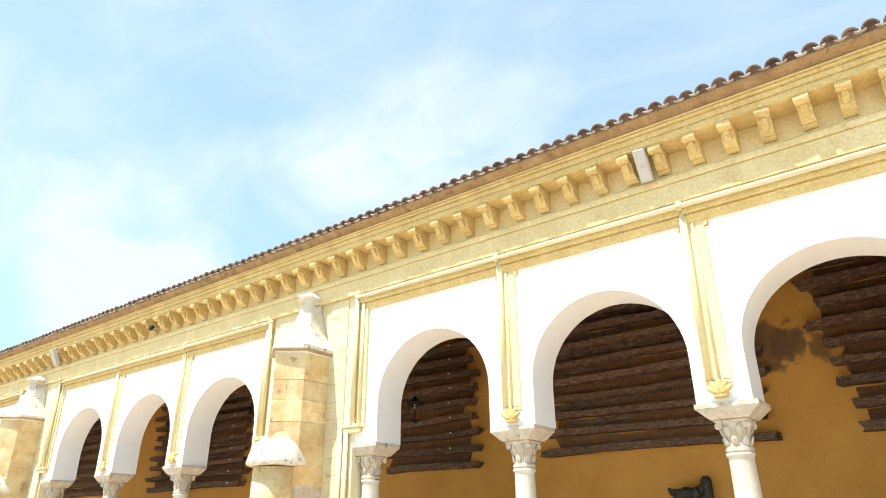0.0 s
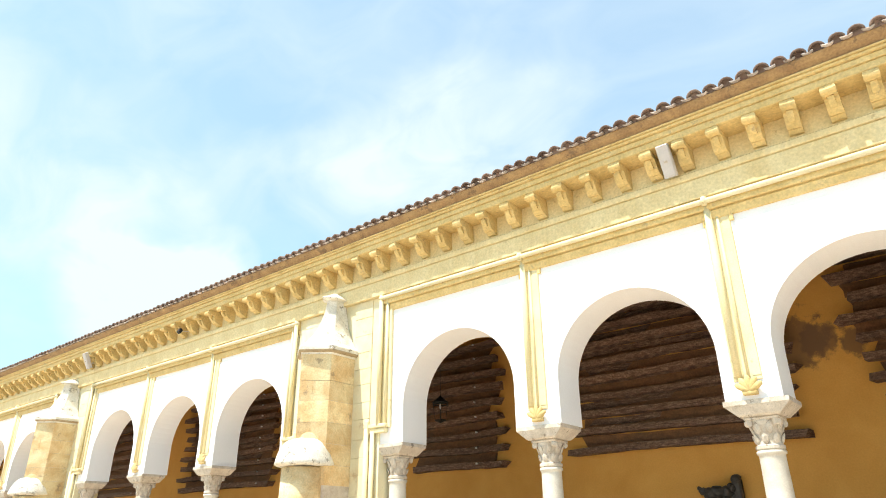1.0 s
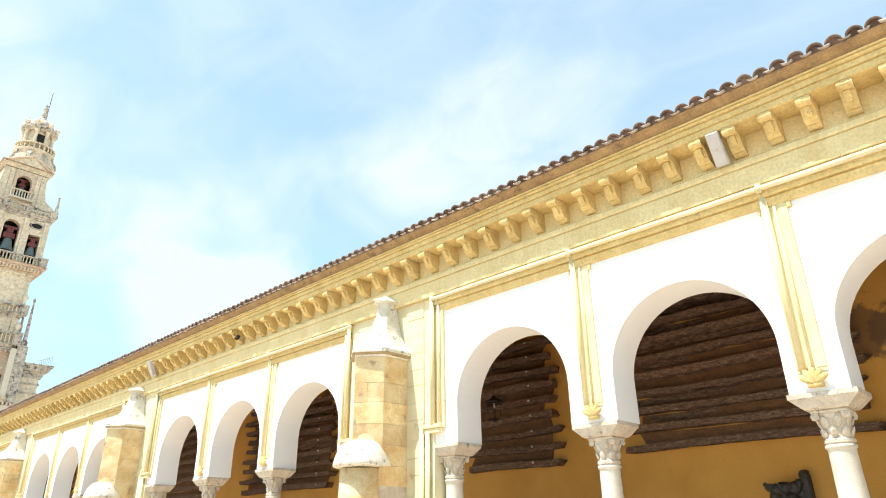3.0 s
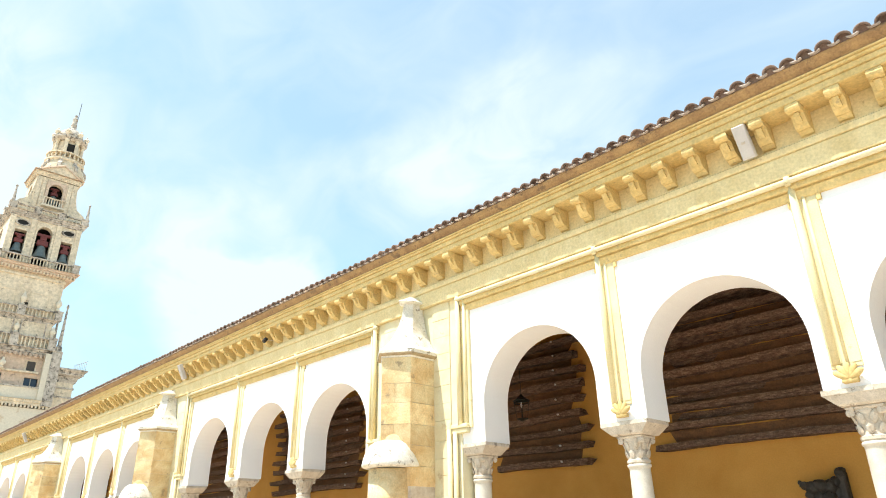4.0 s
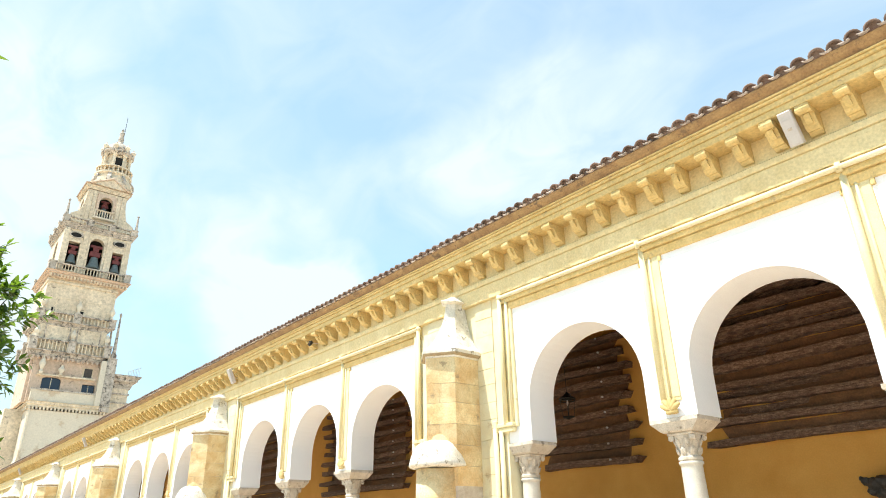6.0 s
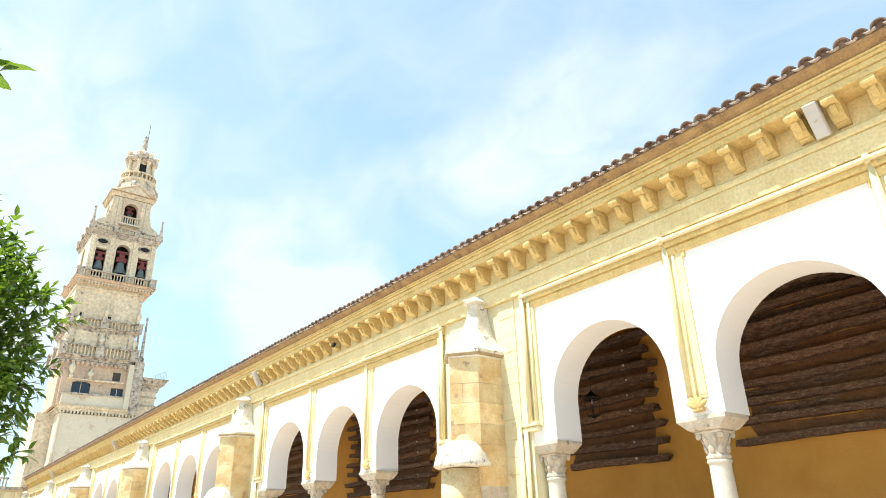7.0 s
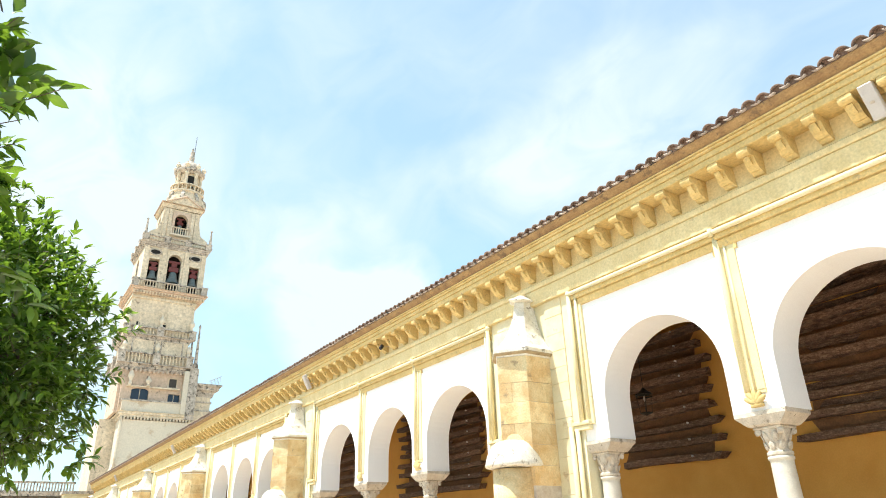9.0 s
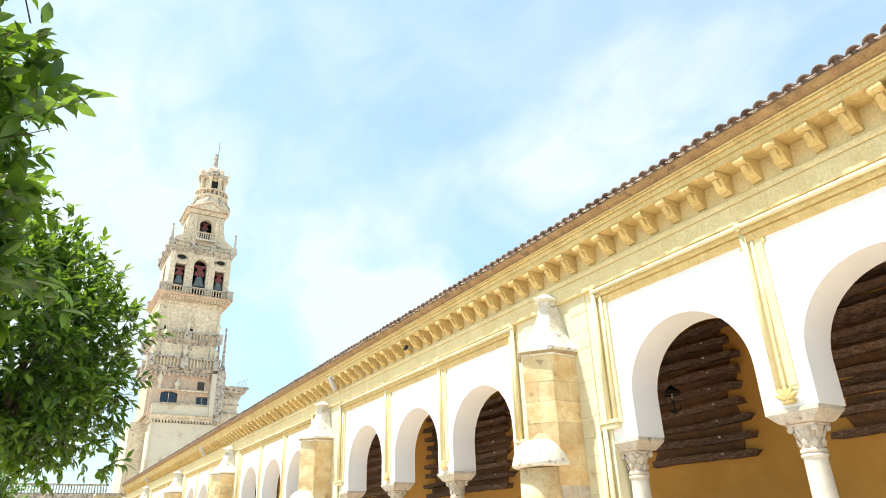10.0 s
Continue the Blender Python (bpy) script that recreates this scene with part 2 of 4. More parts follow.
LEAF = leaf_material("orange_tree_leaf", (0.017, 0.044, 0.010), (0.18, 0.31, 0.05), (0.30, 0.50, 0.035))
GLASS = glass_material()


def add_stain(material, places, colour):
    """Damp patches of ragged shape round places (x, y, z, reach)."""
    t = material.node_tree
    link = t.links.new
    p = next(n for n in t.nodes if n.bl_idname == "ShaderNodeBsdfPrincipled")
    source = p.inputs["Base Color"].links[0].from_socket
    geo = node(t, "ShaderNodeNewGeometry")
    rag = node(t, "ShaderNodeTexNoise", Scale=3.2, Detail=8.0, Roughness=0.68)
    link(geo.outputs["Position"], rag.inputs["Vector"])
    for x, y, z, reach in places:
        d = node(t, "ShaderNodeVectorMath", operation="DISTANCE")
        d.inputs[1].default_value = (x, y, z)
        link(geo.outputs["Position"], d.inputs[0])
        near = node(t, "ShaderNodeMath", operation="MULTIPLY_ADD")
        near.inputs[1].default_value = 0.75 / reach
        link(d.outputs["Value"], near.inputs[0])
        lift = node(t, "ShaderNodeMath", operation="MULTIPLY")
        lift.inputs[1].default_value = -1.6
        link(rag.outputs["Fac"], lift.inputs[0])
        link(lift.outputs[0], near.inputs[2])
        m = node(t, "ShaderNodeMapRange")
        for i, v in ((1, -0.10), (2, -0.32), (3, 0.0), (4, 0.8)):
            m.inputs[i].default_value = v
        link(near.outputs[0], m.inputs[0])
        mix = node(t, "ShaderNodeMix", data_type="RGBA")
        mix.inputs["B"].default_value = (*colour, 1)
        link(m.outputs[0], mix.inputs["Factor"])
        link(source, mix.inputs["A"])
        source = mix.outputs["Result"]
    link(source, p.inputs["Base Color"])


add_stain(OCHRE_WALL, [(-2.85, 15.5, 5.40, 0.80), (-2.3, 15.5, 5.35, 0.5), (-1.7, 15.5, 5.25, 0.4)], (0.15, 0.085, 0.045))


# ---- building helpers ----
def finish(bm, name):
    bmesh.ops.recalc_face_normals(bm, faces=bm.faces)
    me = bpy.data.meshes.new(name)
    bm.to_mesh(me)
    bm.free()
    return me


made_parts = []


def part(name, bm, material, parent=None, label="", smooth=False, at=None):
    me = bm if isinstance(bm, bpy.types.Mesh) else finish(bm, name)
    if not me.materials:
        me.materials.append(material)
    if smooth:
        me.polygons.foreach_set("use_smooth", [True] * len(me.polygons))
    ob = new(name, me)
    made_parts.append(ob)
    if parent:
        ob.parent = parent
    if at is not None:
        ob.matrix_basis = at
    if label:
        tagged(ob, label)
    return ob


def thing(name, label, category, group="", kind="", at=None):
    ob = tagged(new(name), label, category, group, kind)
    if at is not None:
        ob.matrix_basis = at
    return ob


def box(x0, x1, y0, y1, z0, z1, bevel=0.0, bm=None):
    b = bm or bmesh.new()
    made = bmesh.ops.create_cube(b, size=1.0)["verts"]
    for v in made:
        v.co = Vector(((x0 + x1) / 2 + v.co.x * (x1 - x0), (y0 + y1) / 2 + v.co.y * (y1 - y0), (z0 + z1) / 2 + v.co.z * (z1 - z0)))
    if bevel:
        edges = list({e for v in made for e in v.link_edges})
        bmesh.ops.bevel(b, geom=edges, offset=bevel, segments=1, affect="EDGES")
    return b


def sweep_x(profile, x0, x1, bm=None, cuts=1):
    """A closed profile of (y, z) drawn out along x."""
    b = bm or bmesh.new()
    rings = [[b.verts.new((x0 + (x1 - x0) * i / cuts, y, z)) for y, z in profile] for i in range(cuts + 1)]
    n = len(profile)
    for a, c in zip(rings, rings[1:]):
        for i in range(n):
            b.faces.new((a[i], a[(i + 1) % n], c[(i + 1) % n], c[i]))
    b.faces.new(rings[0])
    b.faces.new(rings[-1])
    return b


def sweep_z(outline, levels, bm=None):
    """A closed outline of (x, y) stacked up: levels of (z, scale_x, scale_y)."""
    b = bm or bmesh.new()
    rings = [[b.verts.new((x * sx, y * sy, z)) for x, y in outline] for z, sx, sy in levels]
    n = len(outline)
    for a, c in zip(rings, rings[1:]):
        for i in range(n):
            b.faces.new((a[i], a[(i + 1) % n], c[(i + 1) % n], c[i]))
    b.faces.new(rings[0])
    b.faces.new(rings[-1])
    return b


def loft(base, top, levels, bm=None):
    """Stacked outlines that pass from base to top: levels of (z, share of top)."""
    b = bm or bmesh.new()
    rings = [[b.verts.new((p[0] + (q[0] - p[0]) * f, p[1] + (q[1] - p[1]) * f, z)) for p, q in zip(base, top)] for z, f in levels]
    n = len(base)
    for a, c in zip(rings, rings[1:]):
        for i in range(n):
            b.faces.new((a[i], a[(i + 1) % n], c[(i + 1) % n], c[i]))
    b.faces.new(rings[0])
    b.faces.new(rings[-1])
    return b


def lathe(profile, seg=24, bm=None, centre=(0, 0), close=True):
    """A profile of (radius, z) turned about z."""
    b = bm or bmesh.new()
    rings = [[b.verts.new((centre[0] + r * math.cos(2 * math.pi * i / seg), centre[1] + r * math.sin(2 * math.pi * i / seg), z)) for i in range(seg)] for r, z in profile]
    for a, c in zip(rings, rings[1:]):
        for i in range(seg):
            b.faces.new((a[i], a[(i + 1) % seg], c[(i + 1) % seg], c[i]))
    if close:
        b.faces.new(rings[0])
        b.faces.new(rings[-1])
    return b


def rod(a, c, r, seg=8, bm=None, r2=None):
    """A round bar from a to c."""
    b = bm or bmesh.new()
    a, c = Vector(a), Vector(c)
    turn = (c - a).to_track_quat("Z", "Y").to_matrix()
    rings = []
    for p, rr in ((a, r), (c, r if r2 is None else r2)):
        rings.append([b.verts.new(p + turn @ Vector((rr * math.cos(2 * math.pi * i / seg), rr * math.sin(2 * math.pi * i / seg), 0))) for i in range(seg)])
    for i in range(seg):
        b.faces.new((rings[0][i], rings[0][(i + 1) % seg], rings[1][(i + 1) % seg], rings[1][i]))
    b.faces.new(rings[0])
    b.faces.new(rings[1])
    return b


def roughen(bm, amount, scale, seed=0.0):
    for v in bm.verts:
        v.co += noise.noise_vector(v.co * scale + Vector((seed, seed * 0.7, 0))) * amount
    return bm


def pierced(x0, x1, z0, z1, y0, y1, openings, seg=28, sag=0.0):
    """A wall slab along x with round-headed or square openings: (centre, half width, sill, spring, crown), from left to right; sag: how much lower the crowns lie at the back."""
    b = bmesh.new()

    def slab(pts, back=None):
        # pts: four corners (x, z) of a strip, low left, low right, high right, high left
        for y, corners in ((y0, pts), (y1, back or pts)):
            b.faces.new([b.verts.new((x, y, z)) for x, z in corners])

    def across(p, q, p2=None, q2=None):
        p2, q2 = p2 or p, q2 or q
        b.faces.new([b.verts.new(v) for v in ((p[0], y0, p[1]), (q[0], y0, q[1]), (q2[0], y1, q2[1]), (p2[0], y1, p2[1]))])

    x = x0
    for c, h, sill, spring, crown in openings:
        slab([(x, z0), (c - h, z0), (c - h, z1), (x, z1)])
        across((x, z0), (c - h, z0))
        n = seg if crown > spring else 1
        arc = [(c - h * math.cos(math.pi * i / n), spring + (crown - spring) * math.sin(math.pi * i / n)) for i in range(n + 1)]
        rear = [(px, pz - sag * math.sin(math.pi * i / n)) for i, (px, pz) in enumerate(arc)]
        for p, q, p2, q2 in zip(arc, arc[1:], rear, rear[1:]):
            slab([p, q, (q[0], z1), (p[0], z1)], [p2, q2, (q2[0], z1), (p2[0], z1)])
            across(p, q, p2, q2)
        across((c - h, sill), (c - h, spring))
        across((c + h, sill), (c + h, spring))
        if sill > z0:
            slab([(c - h, z0), (c + h, z0), (c + h, sill), (c - h, sill)])
            across((c - h, sill), (c + h, sill))
            across((c - h, z0), (c + h, z0))
        x = c + h
    slab([(x, z0), (x1, z0), (x1, z1), (x, z1)])
    across((x, z0), (x1, z0))
    across((x0, z1), (x1, z1))
    across((x0, z0), (x0, z1))
    across((x1, z0), (x1, z1))
    bmesh.ops.remove_doubles(b, verts=b.verts, dist=0.0005)
    return b

# ---- setting: ground, gallery shell ----
PERIOD, MID = 13.83, -4.22          # width of one group of three arches, middle of the nearest group
GROUPS = [MID - PERIOD * k for k in range(6)]
WEST, EAST = -80.6, 4.4             # ends of the arcade
WALL_Y, BACK_Y = 10.0, 15.5

b = bmesh.new()
vs = [b.verts.new(v) for v in ((-2500, -2500, 0), (2500, -2500, 0), (2500, 2500, 0), (-2500, 2500, 0))]
b.faces.new(vs)
tagged(part("ground", b, PAVING), "worn stone paving of the sunlit courtyard", "ground", kind="structure")
tagged(part("floor", box(WEST, EAST, 9.6, BACK_Y, -0.1, 0.12), PAVING), "raised stone floor of the arcade gallery", "floor", kind="structure")
tagged(part("wall_gallery_back", box(WEST, EAST, BACK_Y, BACK_Y + 0.5, 0.0, 8.6), OCHRE_WALL), "ochre plastered back wall of the gallery with damp stains", "wall", kind="structure")
# out of view: added to close the gallery's near end against outside light
tagged(part("wall_gallery_end", box(EAST, EAST + 0.5, 9.9, BACK_Y + 0.5, 0.0, 8.6), OCHRE_WALL), "unseen ochre wall added to close the gallery against light", "wall", kind="structure")
tagged(part("wall_gallery_far_end", box(WEST - 0.5, WEST, 9.9, BACK_Y + 0.5, 0.0, 7.9), OCHRE_WALL), "ochre plastered far end wall of the gallery", "wall", kind="structure")
b = box(WEST, EAST, 10.76, BACK_Y, 7.28, 7.42)
for i in range(int((EAST - WEST) / 0.6)):
    x = WEST + 0.3 + i * 0.6
    box(x - 0.08, x + 0.08, 10.76, BACK_Y, 7.08, 7.28, bm=b)
tagged(part("ceiling", b, OLD_WOOD), "dark timber joist ceiling of the gallery", "ceiling", kind="structure")

# white arcade walls, one slab to a group
for k, c in enumerate(GROUPS):
    slab = pierced(c - 5.62, c + 5.38, 3.335, 7.45, WALL_Y, 10.74,
                   [(c - 3.62, 1.36, 3.335, 4.10, 5.42), (c, 1.35, 3.335, 4.07, 5.40), (c + 3.52, 1.385, 3.335, 4.09, 5.385)], sag=0.035)
    wall = tagged(part("wall_arcade_%d" % (k + 1), slab, WHITE), "whitewashed arcade wall with three round arches", "wall", kind="structure")
    # strips between the panels, with a roll on each and a palmette at the foot
    for x in (c - 1.78, c + 1.73):
        strip = box(x - 0.205, x + 0.19, WALL_Y - 0.016, WALL_Y + 0.01, 3.60, 6.20, 0.006)
        box(x - 0.20, x - 0.055, WALL_Y - 0.030, WALL_Y - 0.014, 3.66, 6.30, 0.008, bm=strip)
        box(x + 0.06, x + 0.185, WALL_Y - 0.024, WALL_Y - 0.014, 3.66, 6.30, 0.006, bm=strip)
        part("pilaster_strip", roughen(strip, 0.004, 3.0, x), STRIP_LIME, wall, "cream limewashed pilaster strip")
        part("roll_moulding", rod((x - 0.125, WALL_Y - 0.020, 3.66), (x - 0.115, WALL_Y - 0.055, 6.48), 0.055, 14), STRIP_LIME, wall, smooth=True)
        part("roll_moulding", rod((x + 0.01, WALL_Y - 0.016, 3.66), (x + 0.01, WALL_Y - 0.024, 6.34), 0.024, 10), STRIP_LIME, wall, smooth=True)
        part("roll_head", rod((x - 0.115, 9.852, 6.40), (x - 0.115, 9.852, 6.545), 0.046, 10), STRIP_LIME, wall, smooth=True)
        for s in (-1, 1):
            foot = x + s * (0.20 if s > 0 else 0.21)
            part("corner_fillet", box(foot - 0.012, foot + 0.05 if s > 0 else foot + 0.012, 9.955, WALL_Y + 0.005, 6.08, 6.19, 0.006), OCHRE_STONE, wall)
        shell = bmesh.new()
        for a in (-62, -32, 0, 32, 62):
            ca, sa = math.cos(radians(a)), math.sin(radians(a))
            made = bmesh.ops.create_icosphere(shell, subdivisions=2, radius=1.0)["verts"]
            for v in made:
                lx, ly, lz = v.co.x * 0.052, v.co.y * 0.035, (v.co.z + 0.75) * 0.125
                v.co = Vector((x + lx * ca + lz * sa, WALL_Y - 0.07 + ly - 0.05 * max(lz, 0), 3.45 + lz * ca - lx * sa))
        box(x - 0.10, x + 0.10, WALL_Y - 0.09, WALL_Y, 3.39, 3.46, 0.01, bm=shell)
        part("palmette", shell, OCHRE_STONE, wall, "carved ochre palmette at the foot of the strip", smooth=True)
    # stepped frame over the three panels
    prof = [(10.02, 6.185), (9.965, 6.185), (9.955, 6.20), (9.935, 6.29), (9.925, 6.305), (9.955, 6.312), (9.955, 6.335), (9.905, 6.342), (9.895, 6.36), (9.895, 6.40), (9.90, 6.42), (9.90, 6.554), (10.02, 6.554)]
    part("panel_frame", sweep_x(prof, c - 5.62, c + 5.38, cuts=30), OCHRE_STONE, wall, "stepped ochre moulding over the panels")
    part("roll_moulding", rod((c - 5.60, 9.865, 6.478), (c + 5.40, 9.865, 6.478), 0.044, 12), CREAM, wall, "cream limewashed roll moulding", smooth=True)
    # the frame's legs: two rolls that step outwards above the capital and run on down
    for s, x in ((-1, c - 5.66), (1, c + 5.40)):
        part("roll_moulding", rod((x - s * 0.09, 9.885, 3.72), (x - s * 0.09, 9.885, 6.55), 0.052, 12), STRIP_LIME, wall, smooth=True)
        part("roll_moulding", rod((x - s * 0.25, 9.925, 3.72), (x - s * 0.25, 9.925, 6.45), 0.035, 10), STRIP_LIME, wall, smooth=True)
        leg = box(min(x - s * 0.07, x - s * 0.36), max(x - s * 0.07, x - s * 0.36), 9.945, WALL_Y + 0.01, 3.66, 6.21, 0.01)
        part("frame_leg", leg, STRIP_LIME, wall)
        step = box(min(x - s * 0.30, x + s * 0.30), max(x - s * 0.30, x + s * 0.30), 9.85, 10.0, 3.66, 3.74, 0.015)
        box(min(x + s * 0.16, x + s * 0.26), max(x + s * 0.16, x + s * 0.26), 9.835, 9.9, 3.56, 3.82, 0.015, bm=step)
        box(min(x - s * 0.28, x + s * 0.2), max(x - s * 0.28, x + s * 0.2), 9.88, 10.0, 3.56, 3.66, 0.015, bm=step)
        part("frame_step", step, STRIP_LIME, wall)
        part("roll_moulding", rod((x + s * 0.22, 9.87, 0.12), (x + s * 0.22, 9.87, 3.66), 0.055, 10), STRIP_LIME, wall, smooth=True)
        part("roll_moulding", rod((x + s * 0.07, 9.89, 0.12), (x + s * 0.07, 9.89, 3.60), 0.05, 10), STRIP_LIME, wall, smooth=True)

# frieze over the arches and the wall behind the brackets
prof = [(10.75, 6.555), (9.865, 6.555), (9.855, 6.565), (9.855, 6.895), (9.88, 6.90), (9.88, 6.915), (9.845, 6.925), (9.838, 6.95), (9.842, 7.03), (9.87, 7.06), (9.96, 7.10), (9.96, 7.52), (10.75, 7.52)]
tagged(part("wall_frieze", sweep_x(prof, WEST, EAST, cuts=40), FRIEZE_LIME), "pale ochre limewashed frieze band under the cornice", "wall", kind="structure")

# cornice with its brackets
prof = [(10.4, 7.522), (9.51, 7.522), (9.49, 7.532), (9.487, 7.63), (9.505, 7.635), (9.505, 7.648), (9.468, 7.655), (9.462, 7.735), (9.482, 7.74), (9.482, 7.752),
        (9.43, 7.76), (9.42, 7.79), (9.438, 7.795), (9.438, 7.806), (9.40, 7.812), (9.395, 7.835), (10.4, 7.85)]
cornice = tagged(part("cornice", sweep_x(prof, WEST, EAST, cuts=60), OCHRE_STONE), "ochre stone cornice carried on carved brackets", "cornice", kind="structure")


def bracket_mesh(seed):
    side = [(9.965, 7.52), (9.475, 7.52), (9.465, 7.50), (9.465, 7.43), (9.485, 7.40), (9.53, 7.385), (9.585, 7.40), (9.625, 7.395),
            (9.645, 7.35), (9.67, 7.30), (9.70, 7.25), (9.735, 7.21), (9.78, 7.185), (9.82, 7.19), (9.845, 7.165), (9.88, 7.14), (9.965, 7.14)]
    m = sweep_x([(y + 0.025, z) if y < 9.96 else (y, z) for y, z in side], -0.098, 0.098, cuts=3)
    leafy = [(9.60, 7.42), (9.585, 7.375), (9.60, 7.33), (9.635, 7.29), (9.69, 7.245), (9.72, 7.30)]
    sweep_x(leafy, -0.045, 0.045, bm=m)
    rod((-0.104, 9.525, 7.445), (0.104, 9.525, 7.445), 0.052, 10, bm=m)
    return finish(roughen(m, 0.007, 9.0, seed), "bracket")


brackets = [bracket_mesh(s) for s in (0.0, 3.1, 7.7, 12.3)]
# spacing widens slightly along the wall, fitted to the camera's view
spots, x, k = [], 3.70, -7
while x > WEST + 0.3:
    spots.append(x)
    x -= min(0.5427 + 0.00375 * k, 0.60)
    k += 1
for i, x in enumerate(spots):
    turn = Matrix.Translation((x, 9.6, 7.45)) @ pose(0, 0, 0, random.uniform(-1, 1), random.uniform(-2, 2), random.uniform(-2, 2)) @ Matrix.Translation((0, -9.6, -7.45))
    part("bracket", brackets[(i * 7) % 4], OCHRE_STONE, cornice, at=turn)

# ---- buttresses and piers ----
PROW = [(-0.50, 0.0), (-0.50, -0.70), (0.0, -1.10), (0.50, -0.70), (0.50, 0.0)]
PIERS = [MID + PERIOD * 0.5 - PERIOD * k for k in range(7)]


def clip_outline(outline, x0, x1, z0, z1):
    """A prism over the part of a convex outline of (x, y) that lies between x0 and x1."""
    def cut(poly, keep, at):
        out = []
        for p, q in zip(poly, poly[1:] + poly[:1]):
            if keep(p):
                out.append(p)
            if keep(p) != keep(q):
                f = (at - p[0]) / (q[0] - p[0])
                out.append((at, p[1] + f * (q[1] - p[1])))
        return out
    poly = cut(outline, lambda p: p[0] >= x0 - 1e-6, x0)
    poly = cut(poly, lambda p: p[0] <= x1 + 1e-6, x1)
    return sweep_z(poly, [(z0, 1, 1), (z1, 1, 1)])


def buttress():
    ob = thing("buttress", "pointed sandstone buttress with a limewashed pyramid cap against the pier", "buttress", "arcade buttresses")
    rnd = random.Random(5)
    part("core", sweep_z([(x * 0.97, y * 0.985) for x, y in PROW], [(0, 1, 1), (5.3, 1, 1)]), MORTAR, ob)
    z, row = 2.55, 0
    while z < 5.2:
        h = rnd.uniform(0.30, 0.46)
        top = min(z + h, 5.24)
        if 5.24 - top < 0.18:
            top = 5.24
        for x0, x1 in ((-0.50, 0.0), (0.0, 0.50)) if row % 2 else ((-0.50, -0.26), (-0.26, 0.22), (0.22, 0.50)):
            stone = clip_outline(PROW, x0 + 0.003, x1 - 0.003, z + 0.004, top - 0.004)
            part("stone", roughen(stone, 0.006, 4.0, z), SANDSTONE, ob)
        z, row = top, row + 1
    # slab and hollow pyramid
    part("cap_slab", sweep_z(PROW, [(5.24, 1.02, 1.01), (5.29, 1.06, 1.03), (5.335, 1.19, 1.08), (5.40, 1.20, 1.085)]), CAP_STONE, ob, "stone slab with painted shade along its lower edge")
    # added strip, its brown colour standing in for shade below the slab
    part("drip_edge", sweep_z(PROW, [(5.275, 1.08, 1.04), (5.30, 1.19, 1.08), (5.322, 1.21, 1.09), (5.33, 1.20, 1.085)]), EDGE_SHADE, ob, "thin brown strip painted as the shade under the slab")
    wide = [(x * 1.18, y * 1.07) for x, y in PROW]
    slim = [(x * 0.22, y * 0.43) for x, y in PROW]
    levels = [(5.40, 0.0), (5.43, 0.03), (5.52, 0.22), (5.68, 0.43), (5.86, 0.61), (6.06, 0.76), (6.26, 0.87), (6.46, 0.95), (6.60, 0.98), (6.71, 1.0)]
    part("pyramid_cap", roughen(loft(wide, slim, levels), 0.012, 5.0), CAP_STONE, ob, "limewashed pyramid cap with peeling black stains")
    part("finial", roughen(sweep_z(PROW, [(6.64, 0.25, 0.45), (6.655, 0.43, 0.57), (6.675, 0.45, 0.59), (6.69, 0.43, 0.575), (6.75, 0.26, 0.45), (6.82, 0.10, 0.33), (6.86, 0.03, 0.28)]), 0.010, 6.0), CAP_STONE, ob)
    # round foot with a domed hood in front of the prow
    part("round_foot", roughen(lathe([(0.50, 0.0), (0.50, 0.9), (0.48, 1.6), (0.46, 2.2), (0.455, 2.9)], 28, centre=(0, -0.82)), 0.008, 3.0), SANDSTONE, ob, smooth=True)
    part("domed_hood", roughen(lathe([(0.46, 2.92), (0.59, 2.94), (0.615, 2.97), (0.60, 3.03), (0.565, 3.15), (0.51, 3.28), (0.44, 3.38), (0.35, 3.45), (0.18, 3.49), (0.05, 3.50)], 28, centre=(0, -0.82)), 0.012, 4.0), CAP_STONE, ob, "limewashed domed stone hood", smooth=True)
    part("stone_cone", lathe([(0.42, 3.2), (0.40, 3.42), (0.34, 3.58), (0.25, 3.71), (0.13, 3.80), (0.02, 3.83)], 20, centre=(0, -0.68)), SANDSTONE, ob, smooth=True)
    return ob


first = buttress()
first.matrix_basis = pose(PIERS[1], 9.95, 0)
for x in PIERS[2:]:
    copy_thing(first, pose(x, 9.95, 0))
copy_thing(first, pose(PIERS[0], 9.95, 0))

for k, x in enumerate(PIERS):
    x0, x1 = x - 1.50, x + 1.26
    if k == len(PIERS) - 1:
        x0 = WEST
    if k == 0:
        x1 = EAST
    tagged(part("wall_pier_%d" % (k + 1), box(x0 - 0.05, x1 + 0.05, 9.965, 10.75, 0.0, 6.552), CREAM), "cream limewashed stone pier between arch groups", "wall", kind="structure")

